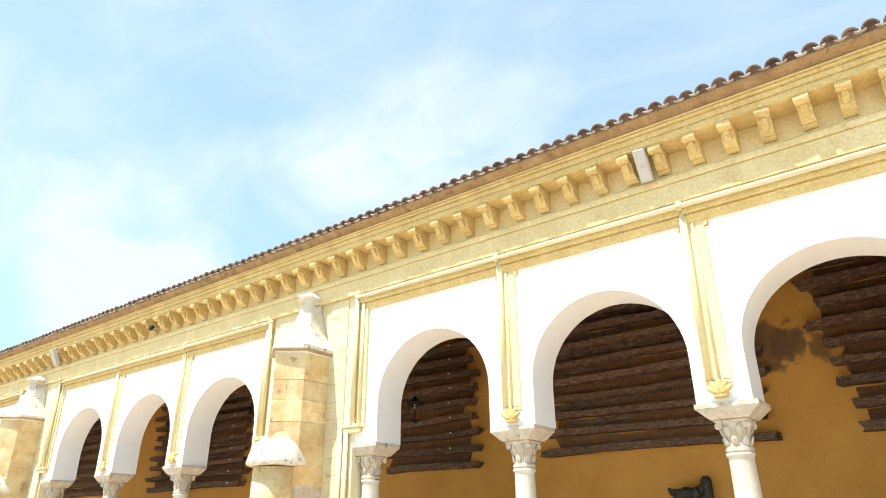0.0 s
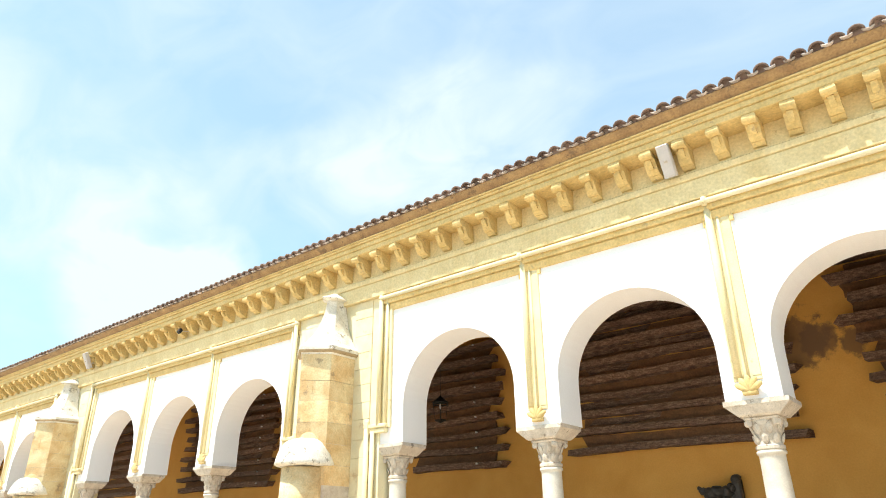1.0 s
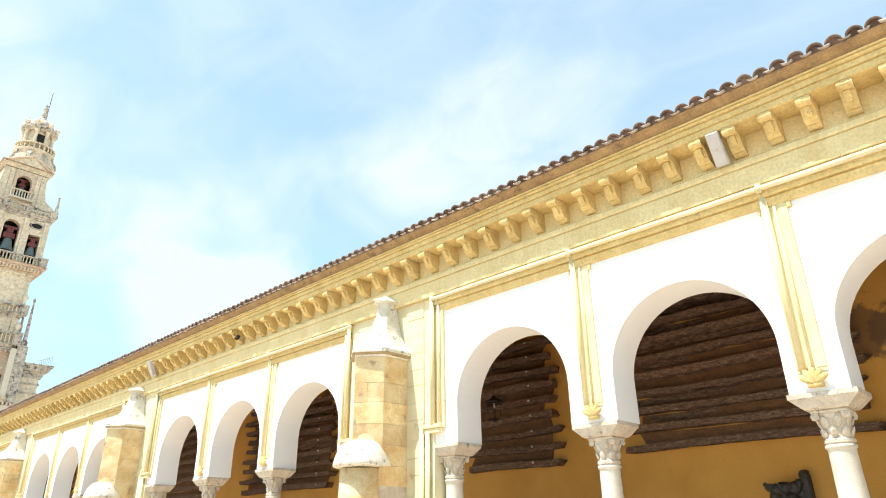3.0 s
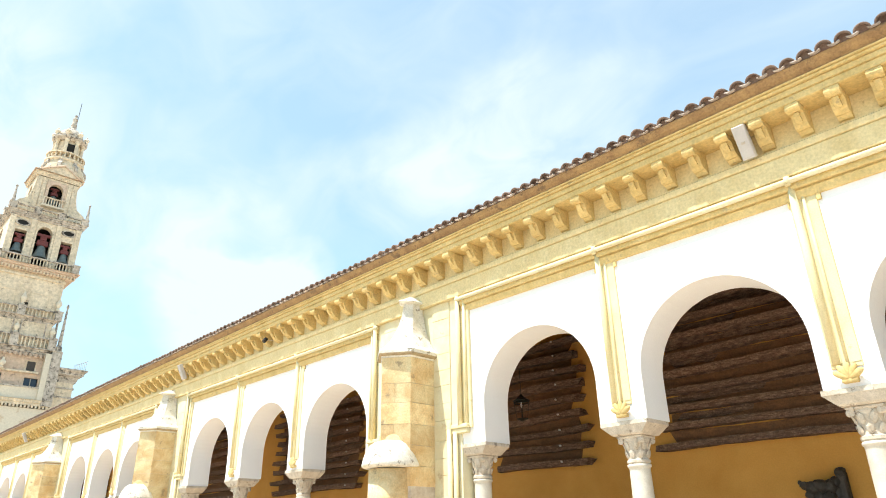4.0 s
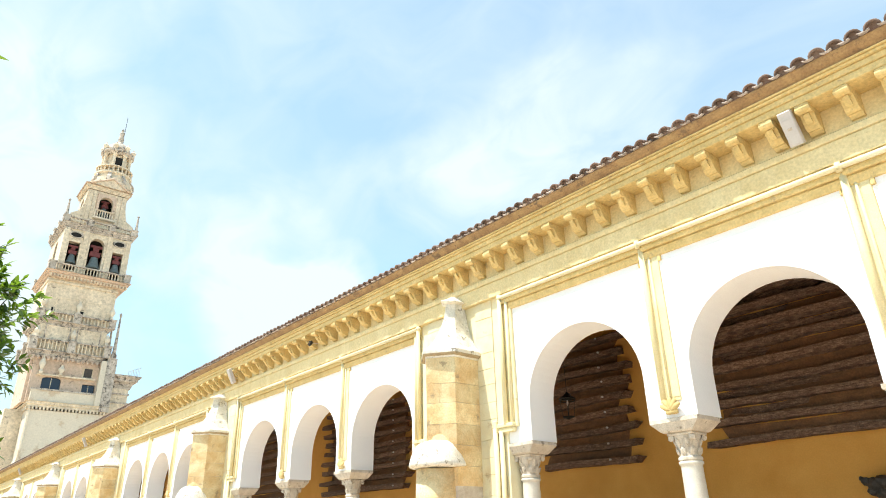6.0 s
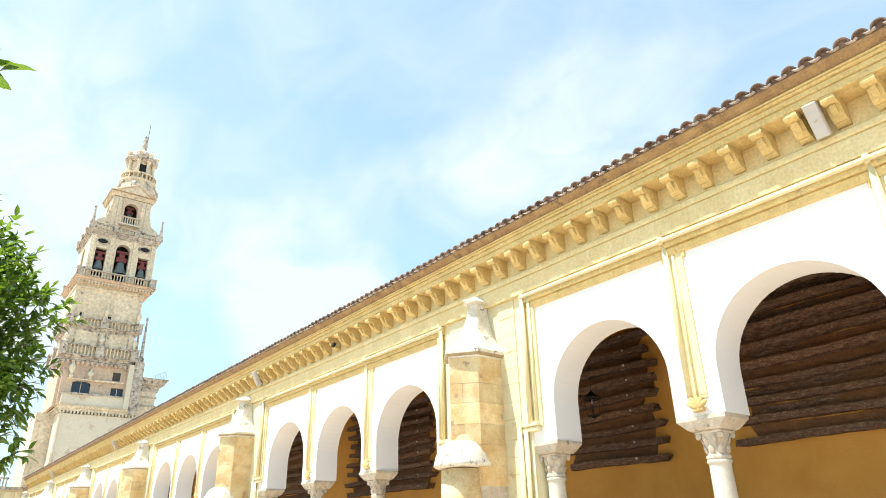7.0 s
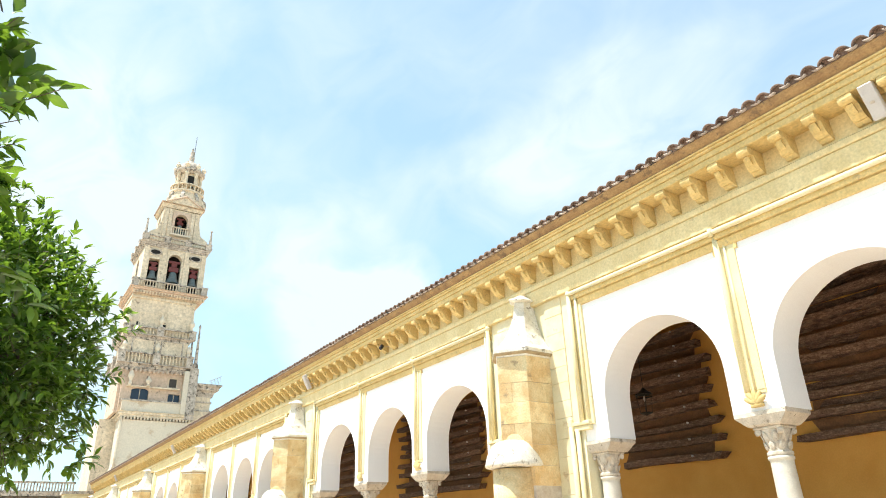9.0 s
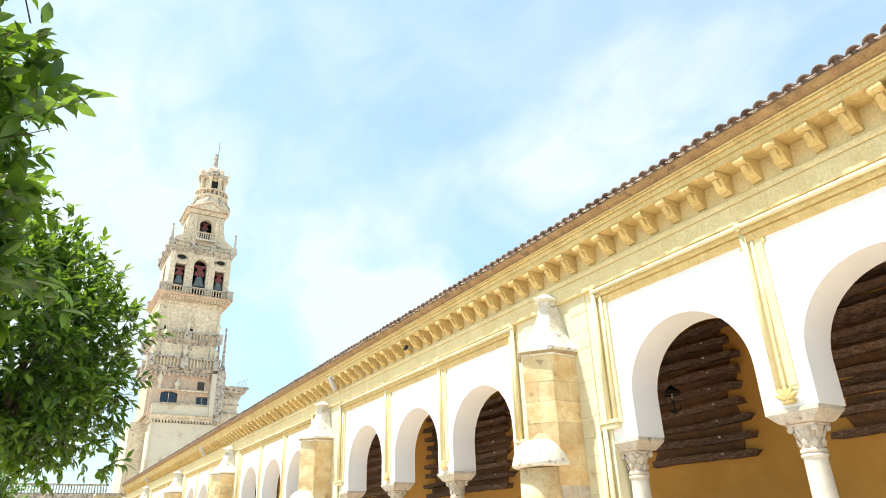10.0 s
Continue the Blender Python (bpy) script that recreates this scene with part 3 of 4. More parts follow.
# ---- columns ----
def capital_mesh():
    m = lathe([(0.175, 2.80), (0.195, 2.815), (0.195, 2.845), (0.17, 2.86), (0.165, 2.90), (0.18, 2.98), (0.205, 3.06), (0.225, 3.10), (0.225, 3.13)], 24)
    for ring, (n, r0, z0, tall, lean) in enumerate(((8, 0.172, 2.86, 0.115, 0.045), (8, 0.185, 2.96, 0.13, 0.055))):
        for i in range(n):
            a = 2 * math.pi * (i + 0.5 * ring) / n
            made = bmesh.ops.create_icosphere(m, subdivisions=1, radius=1.0)["verts"]
            for v in made:
                h = (v.co.z + 1) / 2
                r = r0 + lean * h * h + v.co.x * 0.026
                w = v.co.y * 0.055
                v.co = Vector((r * math.cos(a) - w * math.sin(a), r * math.sin(a) + w * math.cos(a), z0 + h * tall))
    for sx in (-1, 1):
        for sy in (-1, 1):
            rod((sx * 0.19 - 0.03 * sy, sy * 0.19 + 0.03 * sx, 3.09), (sx * 0.19 + 0.03 * sy, sy * 0.19 - 0.03 * sx, 3.09), 0.04, 10, bm=m)
    box(-0.235, 0.235, -0.235, 0.235, 3.12, 3.155, 0.012, bm=m)
    for v in m.verts:
        v.co.z = 2.66 + (v.co.z - 2.80) * 1.273
    return m


def column():
    ob = thing("column", "pale marble column with a carved leaf capital under the arch springing", "column", "arcade columns")
    shaft = lathe([(0.20, 0.34), (0.195, 0.5), (0.19, 1.2), (0.180, 2.0), (0.172, 2.56), (0.178, 2.60), (0.196, 2.612), (0.198, 2.645), (0.178, 2.66)], 28)
    part("shaft", shaft, MARBLE, ob, smooth=True)
    foot = box(-0.30, 0.30, -0.30, 0.30, 0.10, 0.20, 0.015)
    lathe([(0.27, 0.20), (0.285, 0.23), (0.27, 0.265), (0.23, 0.28), (0.235, 0.31), (0.205, 0.345)], 24, bm=foot)
    part("base", foot, MARBLE, ob)
    part("capital", capital_mesh(), CAPITAL, ob, "carved limestone capital with two rows of leaves")
    imp = bmesh.new()
    levels = [(3.113, 0.27, 0.27), (3.14, 0.30, 0.30), (3.255, 0.43, 0.35), (3.268, 0.445, 0.36), (3.334, 0.445, 0.36)]
    sweep_z([(-1, -1), (1, -1), (1, 1), (-1, 1)], levels, bm=imp)
    part("impost", roughen(imp, 0.006, 5.0), CAPITAL, ob, "tapering grey stone impost block")
    return ob


first = column()
spots = [c + dx for c in GROUPS for dx in (-5.40, -1.80, 1.76, 5.30)]
first.matrix_basis = pose(spots[0], 10.33, 0, 0, 0, 0)
for i, x in enumerate(spots[1:]):
    copy_thing(first, pose(x, 10.33, 0, 0, 0, 180 * (i % 2)))

# ---- old beams hung on the back wall ----
def beam(x0, x1, z, tall, deep, seed):
    rnd = random.Random(seed)
    n = max(6, int((x1 - x0) / 0.28))
    m = sweep_x([(-deep, 0), (-deep, tall), (0, tall), (0, 0)], x0, x1, cuts=n)
    for v in m.verts:
        f = (v.co.x - x0) / (x1 - x0)
        v.co.z += z + 0.05 * math.sin(f * 5.0 + seed) * 0.5
        v.co += noise.noise_vector(Vector((v.co.x * 2.2, v.co.y * 6 + seed, v.co.z * 6))) * 0.028
        if f > 0.999 or f < 0.001:
            v.co.x += rnd.uniform(-0.10, 0.10)
        v.co.y = min(v.co.y, -0.002) + BACK_Y - 0.005
        if f > 0.999 and v.co.z > z + tall * 0.5:
            v.co.x += 0.10
    return m


panels = [(-13.72, -10.36, 3.31, 9, 0.418), (-8.25, -2.85, 3.41, 9, 0.43), (-1.25, 3.9, 3.42, 9, 0.43), (-26.4, -20.3, 3.31, 9, 0.40),
          (-18.9, -15.5, 3.35, 9, 0.41), (-36.0, -29.4, 3.35, 9, 0.41), (-45.0, -38.5, 3.35, 9, 0.41), (-54.0, -47.5, 3.35, 9, 0.41), (-62.0, -56.5, 3.35, 9, 0.41)]
for k, (x0, x1, z0, rows, gap) in enumerate(panels):
    for i in range(rows):
        rnd = random.Random(k * 40 + i)
        left, right = x0 + rnd.uniform(-0.18, 0.18), x1 + rnd.uniform(-0.22, 0.02)
        if k == 2:
            left -= 0.10 * min(i, 5)
        ob = part("timber_beam", beam(left, right, z0 + i * gap, rnd.uniform(0.145, 0.18), rnd.uniform(0.30, 0.35), k * 31 + i), OLD_WOOD)
        tagged(ob, "weathered dark old roof beam fixed flat on the ochre wall", "beam", "old beams on the gallery wall")
        bolt = lathe([(0.027, 0.0), (0.027, 0.05), (0.018, 0.058)], 6)
        part("bolt", bolt, PALE_BOX, ob, "pale bolt head", at=pose(x1 - 0.80 + rnd.uniform(-0.03, 0.03), BACK_Y - 0.335, z0 + i * gap + 0.10, 90, 0, 0))
        if i:
            # added strip: the beams' shade on the wall is put into its colour
            back = part("backing_board", beam(left + rnd.uniform(0.12, 0.4), right - rnd.uniform(0.25, 0.5), z0 + (i - 1) * gap + 0.15, gap - 0.14, 0.03, k * 77 + i), GAP_SHADE)
            tagged(back, "dark added strip, painted as the shaded wall between the old beams", "board", "backing boards on the gallery wall")
        if k in (1, 3) and i > 1:
            a, c = sorted((rnd.uniform(left, right), rnd.uniform(left, right)))
            if c - a > 1.0:
                ob2 = part("painted_board", beam(a, c, z0 + i * gap - 0.16, 0.15, 0.05, k * 57 + i), OLD_WOOD)
                tagged(ob2, "thin dark painted ceiling board between the old beams", "board", "old boards on the gallery wall")

# ---- small fixtures on the arcade ----
def loudspeaker(x, out):
    ob = thing("loudspeaker", "grey-white column loudspeaker fixed between cornice brackets", "loudspeaker", "cornice loudspeakers")
    lean = pose(x, 9.46 - out, 7.50, 27, 0, 0)
    body = box(-0.10, 0.10, -0.03, 0.10, -0.56, 0.0, 0.012)
    part("body", body, PALE_BOX, ob, at=lean)
    part("grille", box(-0.088, 0.088, -0.036, -0.03, -0.53, -0.13, 0.004), PALE_BOX, ob, "pale perforated grille", at=lean)
    part("badge", box(-0.032, 0.032, -0.044, -0.036, -0.31, -0.27, 0.003), MORTAR, ob, "small plain badge", at=lean)
    part("wall_arm", rod((x, 9.80 - out, 7.22), (x, 9.97, 7.26), 0.018), PALE_BOX, ob)
    return ob


for x, out in ((-3.0, 0.0), (-23.6, 0.12), (-44.8, 0.12), (-65.5, 0.12)):
    loudspeaker(x, out)

lamp = thing("floodlight", "small black floodlight clamped between cornice brackets", "floodlight")
part("housing", box(-0.06, 0.06, -0.05, 0.05, -0.13, 0.02, 0.012), IRON, lamp, at=pose(-17.85, 9.62, 7.28, -30, 0, 0))
part("lens", box(-0.045, 0.045, -0.056, -0.05, -0.115, 0.0, 0.003), GLASS, lamp, at=pose(-17.85, 9.62, 7.28, -30, 0, 0))
part("clamp", rod((-17.85, 9.64, 7.24), (-17.85, 9.97, 7.30), 0.010), PALE_BOX, lamp)


def lantern(x, y, z):
    ob = thing("hanging_lantern", "black iron lantern hanging on a rod from the gallery ceiling", "lantern", "gallery lanterns", at=pose(x, y, z) @ Matrix.Scale(0.8, 4))
    part("rod", rod((0, 0, 0.42), (0, 0, (7.285 - z) / 0.8), 0.010, 6), IRON, ob)
    part("hood", lathe([(0.27, 0.20), (0.28, 0.215), (0.14, 0.31), (0.04, 0.40), (0.02, 0.43)], 12), IRON, ob)
    part("crown", lathe([(0.25, 0.13), (0.26, 0.14), (0.26, 0.16), (0.25, 0.17)], 12, close=False), IRON, ob)
    part("bulb", lathe([(0.02, 0.17), (0.03, 0.12), (0.035, 0.06), (0.02, 0.0)], 10), PALE_BOX, ob, "pale glass bulb")
    cage = bmesh.new()
    for i in range(4):
        a = math.pi / 4 + math.pi / 2 * i
        rod((0.24 * math.cos(a), 0.24 * math.sin(a), 0.20), (0.17 * math.cos(a), 0.17 * math.sin(a), -0.36), 0.008, 5, bm=cage)
    rod((0, 0, 0.0), (0, 0, -0.38), 0.008, 5, bm=cage)
    part("cage", cage, IRON, ob)
    part("foot", lathe([(0.02, -0.44), (0.10, -0.40), (0.19, -0.37), (0.19, -0.35)], 12), IRON, ob)
    return ob


lantern(-10.92, 13.3, 4.62)
for k in range(1, 4):
    lantern(-10.92 - PERIOD * k, 13.3, 4.62)

# dark carved fragment standing out from the back wall
frag = bmesh.new()
box(0.05, 0.22, -0.24, 0.0, -0.9, 0.22, 0.03, bm=frag)
box(-0.10, 0.10, -0.28, 0.0, -0.9, -0.05, 0.04, bm=frag)
for x, y, z, r in ((-0.08, -0.26, -0.06, 0.14), (-0.24, -0.32, -0.05, 0.15), (-0.40, -0.36, -0.07, 0.13), (-0.53, -0.38, -0.02, 0.09), (-0.60, -0.38, 0.05, 0.05),
                   (-0.30, -0.30, -0.22, 0.14), (-0.13, -0.28, -0.28, 0.15), (-0.45, -0.34, -0.20, 0.09), (0.14, -0.2, 0.20, 0.10), (0.02, -0.22, 0.03, 0.10)):
    made = bmesh.ops.create_icosphere(frag, subdivisions=2, radius=r)["verts"]
    bmesh.ops.translate(frag, verts=made, vec=(x, y, z))
roughen(frag, 0.03, 11.0)
fr = part("carved_timber_fragment", roughen(frag, 0.02, 5.0), SHADOW_WOOD, at=pose(-4.60, BACK_Y - 0.004, 2.45))
tagged(fr, "dark carved timber fragment mounted on the ochre wall", "carving")
part("wall_bracket", box(-0.2, 0.2, -0.2, 0.0, -1.0, -0.88, 0.01), SHADOW_WOOD, fr)

# ---- bell tower ----
TX = -80.3                                   # plane of the tower's near face
tower = thing("bell_tower", "tall weathered limestone bell tower with balconies and bells", "tower")


def facing(x=TX):
    """Local x to the north, local -y towards the courtyard's east side."""
    return pose(x, 0, 0, 0, 0, 90)


def slab_all_round(name, half, mid, z0, z1, out, material, label="", axis=-84.0, parent=None, steps=2):
    b = bmesh.new()
    levels = []
    for i in range(steps + 1):
        f = i / steps
        levels.append((z0 + (z1 - z0) * f, half + out * (0.35 + 0.65 * f), half + out * (0.35 + 0.65 * f)))
        if i < steps:
            levels.append((z0 + (z1 - z0) * (f + 0.9 / steps), half + out * (0.35 + 0.65 * f), half + out * (0.35 + 0.65 * f)))
    sweep_z([(-1, -1), (1, -1), (1, 1), (-1, 1)], levels, bm=b)
    return part(name, b, material, parent or tower, label, at=pose(axis, mid, 0))


def balustrade(half, mid, z0, z1, axis=-84.0, gap=0.36, posts=3, name="balustrade", material=None):
    """A square balustrade with turned balusters and pedestals."""
    material = material or TOWER_GREY
    rail = bmesh.new()
    for z, t, w in ((z1 - 0.13, z1, 0.16), (z0, z0 + 0.10, 0.15)):
        for s in (-1, 1):
            box(-half - w, half + w, s * half - w, s * half + w, z, t, bm=rail)
            box(s * half - w, s * half + w, -half + w, half - w, z, t, bm=rail)
    ob = part(name, rail, material, tower, "grey stone balustrade", at=pose(axis, mid, 0))
    prof = [(0.05, 0.0), (0.10, 0.25), (0.055, 0.55), (0.08, 0.95), (0.06, 1.0)]
    stalks = bmesh.new()
    n = int(2 * half / gap)
    for i in range(n + 1):
        u = -half + 2 * half * i / n
        for x, y in ((half, u), (u, -half)):
            lathe([(r, z0 + 0.10 + f * (z1 - z0 - 0.23)) for r, f in prof], 6, bm=stalks, centre=(x, y))
    tagged(part("balusters", stalks, TOWER_STONE, ob), kind="stuff")
    for i in range(posts):
        u = -half + 2 * half * i / (posts - 1)
        for x, y in ((half, u), (u, -half)):
            if (x, y) == (half, -half) and i and posts > 1 and u != -half:
                continue
            p = box(x - 0.38, x + 0.24, y - 0.36, y + 0.36, z0 - 0.02, z1 + 0.02)
            box(x - 0.43, x + 0.29, y - 0.41, y + 0.41, z1 - 0.08, z1 + 0.10, bm=p)
            part("pedestal", p, TOWER_GREY, ob)
    return ob


def finial(x, y, z, tall, kind="urn"):
    if kind == "urn":
        prof = [(0.16, 0), (0.22, 0.1), (0.12, 0.22), (0.30, 0.45), (0.32, 0.58), (0.16, 0.78), (0.10, 0.85), (0.12, 0.93), (0.02, 1.0)]
        b = lathe([(r, z + f * tall) for r, f in prof], 10)
    else:
        b = lathe([(0.34, z), (0.34, z + 0.10 * tall), (0.22, z + 0.13 * tall), (0.20, z + 0.2 * tall), (0.09, z + 0.86 * tall), (0.05, z + 0.88 * tall), (0.15, z + 0.93 * tall), (0.12, z + 0.97 * tall), (0.01, z + tall)], 8)
    return part("finial" if kind == "urn" else "obelisk", b, TOWER_PLAIN if kind == "urn" else TOWER_GREY, tower, at=pose(x, y, 0))


# lower block with its dentil cornice and terrace parapet
part("lower_block", box(-87.6, TX, 11.12, 18.42, 0, 14.7), TOWER_PLAIN, tower, "pale rendered lower block")
part("rain_pipe", rod((TX + 0.06, 11.25, 0), (TX + 0.06, 11.25, 14.9), 0.09), TOWER_PLAIN, tower)
part("string_course", box(-87.7, TX + 0.10, 11.05, 18.5, 9.4, 9.65), TOWER_PLAIN, tower)
cor = slab_all_round("dentil_cornice", 3.66, 14.77, 14.98, 15.55, 0.42, TOWER_STONE, axis=TX - 3.66)
den = bmesh.new()
for i in range(22):
    y = 11.15 + i * 0.345
    box(TX, TX + 0.24, y - 0.09, y + 0.09, 14.72, 15.0, bm=den)
    box(TX - 0.3 - i * 0.3, TX - 0.14 - i * 0.3, 10.9, 11.12, 14.72, 15.0, bm=den)
tagged(part("dentils", den, TOWER_STONE, tower), kind="stuff")
part("terrace_parapet", pierced(11.05, 18.5, 15.55, 16.75, -0.10, 0.25, []), TOWER_PLAIN, tower, at=facing())
part("terrace_parapet", pierced(-87.6, TX + 0.1, 15.55, 16.75, 11.0, 11.3, []), TOWER_PLAIN, tower)
part("parapet_coping", box(TX - 0.3, TX + 0.22, 10.9, 18.6, 16.75, 16.92), TOWER_GREY, tower)
part("gatehouse_wall", box(-90, TX - 2.6, 9.4, 11.4, 0, 15.0), TOWER_STONE, tower)

# attic storey behind the terrace: windows
part("attic_wall", pierced(10.7, 17.9, 15.5, 20.3, 0.35, 0.75, [(12.75, 0.92, 16.75, 18.0, 18.3), (16.45, 0.66, 16.75, 17.9, 17.9)]), TOWER_PINK, tower, at=facing())
part("attic_core", box(-87.6, TX - 1.6, 10.7, 17.9, 15.5, 20.3), DARK, tower)
part("attic_side_wall", box(-87.6, TX - 0.76, 10.4, 10.7, 15.5, 20.3), TOWER_PINK, tower)
for c, h, z0, z1 in ((12.75, 0.90, 16.8, 18.26), (16.45, 0.64, 16.8, 17.86)):
    w = part("window", box(c - h, c + h, 0.62, 0.66, z0, z1), GLASS, tower, "dark blue glazed window", at=facing())
    bars = bmesh.new()
    for u in (0.0,):
        box(c + u * h - 0.03, c + u * h + 0.03, 0.59, 0.62, z0, z1, bm=bars)
    part("window_bars", bars, TOWER_PLAIN, w)
part("window_recess", box(15.55, 16.65, 0.30, 0.36, 18.6, 19.75), TOWER_PLAIN, tower, at=facing())
part("shutter", box(15.72, 16.52, 0.27, 0.31, 18.65, 19.62), SHADOW_WOOD, tower, "dark closed shutter", at=facing())
part("attic_buttress", box(-83, TX + 0.3, 17.2, 18.3, 15.5, 20.6), TOWER_PLAIN, tower)
part("attic_ledge", box(TX - 0.5, TX + 0.05, 11.2, 16.9, 18.35, 18.5), TOWER_STONE, tower)
finial(TX + 0.1, 11.5, 18.5, 2.0)
finial(TX + 0.1, 13.4, 18.45, 1.2)

# scalloped cornice, two balconies
MIDS = 13.85
slab_all_round("scallop_cornice", 3.45, MIDS, 20.3, 20.95, 0.42, TOWER_GREY, steps=3)
for i in range(15):
    y = MIDS - 3.4 + i * 0.485
    part("scallop", rod((TX + 0.18, y, 20.02), (TX + 0.02, y, 20.34), 0.11, 8, r2=0.17), TOWER_PINK, tower)
part("shaft_low", pierced(MIDS - 3.4, MIDS + 3.4, 20.9, 24.2, 0.0, 0.4, []), TOWER_STONE, tower, at=facing(TX - 0.15))
part("shaft_core", box(-87.5, TX - 0.5, MIDS - 3.4, MIDS + 3.4, 20.0, 29.4), TOWER_STONE, tower)
for y0, y1 in ((MIDS - 2.7, MIDS - 0.45), (MIDS + 0.45, MIDS + 2.7)):
    part("panel_frame", pierced(y0 - 0.15, y1 + 0.15, 22.0, 24.0, -0.07, 0.02, [((y0 + y1) / 2, (y1 - y0) / 2, 22.15, 23.85, 23.85)]), TOWER_GREY, tower, at=facing(TX - 0.15))
balustrade(3.72, MIDS, 20.95, 22.25, axis=TX - 3.52)
slab_all_round("balcony_slab", 3.42, MIDS, 23.95, 24.35, 0.42, TOWER_GREY)
balustrade(3.68, MIDS, 24.35, 25.35, axis=TX - 3.52)
part("shaft_high", pierced(MIDS - 3.6, MIDS + 3.6, 24.3, 29.4, 0.0, 0.5, []), TOWER_STONE, tower, at=facing(TX - 0.1))
part("shaft_side", box(-87.5, TX - 0.601, MIDS - 3.6, MIDS - 3.3, 24.3, 29.4), TOWER_STONE, tower)
for y0, y1 in ((MIDS - 2.4, MIDS - 0.8), (MIDS + 0.8, MIDS + 2.4)):
    part("panel_frame", pierced(y0 - 0.12, y1 + 0.12, 25.3, 27.2, -0.06, 0.02, [((y0 + y1) / 2, (y1 - y0) / 2, 25.4, 27.05, 27.05)]), TOWER_STONE, tower, at=facing(TX - 0.1))
# vents are not cut: thin pieces carry the shade in their colour
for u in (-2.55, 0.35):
    part("vent_opening", box(MIDS + u - 0.18, MIDS + u + 0.18, -0.03, 0.02, 25.45, 25.9), HOLLOW_SHADE, tower, at=facing(TX - 0.1))
orn = bmesh.new()
for i in range(9):
    a = 2 * math.pi * i / 9
    made = bmesh.ops.create_icosphere(orn, subdivisions=1, radius=0.24)["verts"]
    bmesh.ops.translate(orn, verts=made, vec=(0, 0.42 * math.cos(a), 0.55 * math.sin(a)))
made = bmesh.ops.create_icosphere(orn, subdivisions=2, radius=0.38)["verts"]
part("coat_of_arms", orn, TOWER_STONE, tower, "weathered carved stone shield", at=pose(TX - 0.1, MIDS - 0.1, 27.7) @ Matrix.Diagonal((0.3, 1, 1, 1)))
for z, tall in ((22.35, 1.3), (25.45, 1.6)):
    for y in (MIDS - 3.5, MIDS, MIDS + 3.5):
        finial(TX + 0.08, y, z, tall)
part("shaft_string", box(-87.6, TX + 0.08, MIDS - 3.7, MIDS + 3.7, 28.75, 29.0), TOWER_STONE, tower)
finial(TX + 0.1, 18.3, 20.9, 5.6, "obelisk")
finial(TX - 2.5, 18.2, 20.9, 5.2, "obelisk")
part("obelisk_pier", box(-84, TX + 0.35, 17.75, 18.75, 15.0, 21.0), TOWER_GREY, tower)

# belfry
MIDB = 14.38
slab_all_round("belfry_cornice", 3.62, MIDB - 0.2, 29.3, 29.95, 0.85, TOWER_PINK, axis=TX - 3.62, steps=3)
dn = bmesh.new()
for i in range(24):
    y = MIDB - 4.1 + i * 0.345
    box(TX, TX + 0.55, y - 0.08, y + 0.08, 29.28, 29.6, bm=dn)
tagged(part("belfry_dentils", dn, TOWER_STONE, tower), kind="stuff")
balustrade(3.98, MIDB - 0.2, 29.95, 31.0, axis=TX - 3.62, gap=0.33, posts=2)
BEL = TX - 0.35
openings = [(MIDB - 2.38, 0.60, 30.6, 34.1, 34.1), (MIDB, 0.78, 30.4, 34.3, 35.1), (MIDB + 2.38, 0.60, 30.4, 33.85, 33.85)]
part("belfry_wall", pierced(MIDB - 3.65, MIDB + 3.65, 29.9, 35.75, 0.0, 0.7, openings, seg=14), TOWER_STONE, tower, at=facing(BEL))
part("belfry_wall", pierced(BEL - 7.3, BEL - 0.701, 29.9, 35.75, 0.0, 0.7, [(BEL - 3.65, 0.78, 30.4, 34.3, 35.1)], seg=14), TOWER_STONE, tower, at=pose(0, MIDB - 3.65, 0))
part("belfry_back", box(BEL - 7.3, BEL - 6.6, MIDB - 2.9, MIDB + 3.65, 29.9, 35.75), DARK, tower)
part("belfry_floor", box(BEL - 6.6, BEL - 0.7, MIDB - 2.95, MIDB + 3.6, 29.9, 30.3), DARK, tower)
part("belfry_north", box(BEL - 6.6, BEL - 0.7, MIDB + 3.0, MIDB + 3.65, 30.3, 35.75), DARK, tower)
part("belfry_vault", box(BEL - 6.6, BEL - 0.7, MIDB - 2.95, MIDB + 3.0, 35.3, 35.7), DARK, tower)
for c, h, sill, spring, crown in openings:
    fr = pierced(c - h - 0.22, c + h + 0.22, sill, crown + 0.24, -0.10, 0.02, [(c, h, sill, spring, crown)], seg=14)
    part("opening_surround", fr, TOWER_STONE, tower, at=facing(BEL))
for u in (-2.38, 2.38):
    ov = lathe([(0.40, -0.05), (0.56, -0.05), (0.56, 0.10), (0.40, 0.10)], 20, close=False)
    part("oval_frame", ov, TOWER_GREY, tower, at=pose(BEL, MIDB + u, 35.0, 0, 90, 0) @ Matrix.Diagonal((0.72, 1.4, 1, 1)))
    # no hole behind: the disc's near-black colour is painted shade
    part("oval_opening", lathe([(0.42, -0.05), (0.42, 0.05)], 20), HOLLOW_SHADE, tower, at=pose(BEL, MIDB + u, 35.0, 0, 90, 0) @ Matrix.Diagonal((0.72, 1.4, 1, 1)))
for u in (-3.4, -1.3, 1.3, 3.4):
    part("belfry_pilaster", box(MIDB + u - 0.26, MIDB + u + 0.26, -0.14, 0.0, 30.0, 35.7), TOWER_STONE, tower, at=facing(BEL))


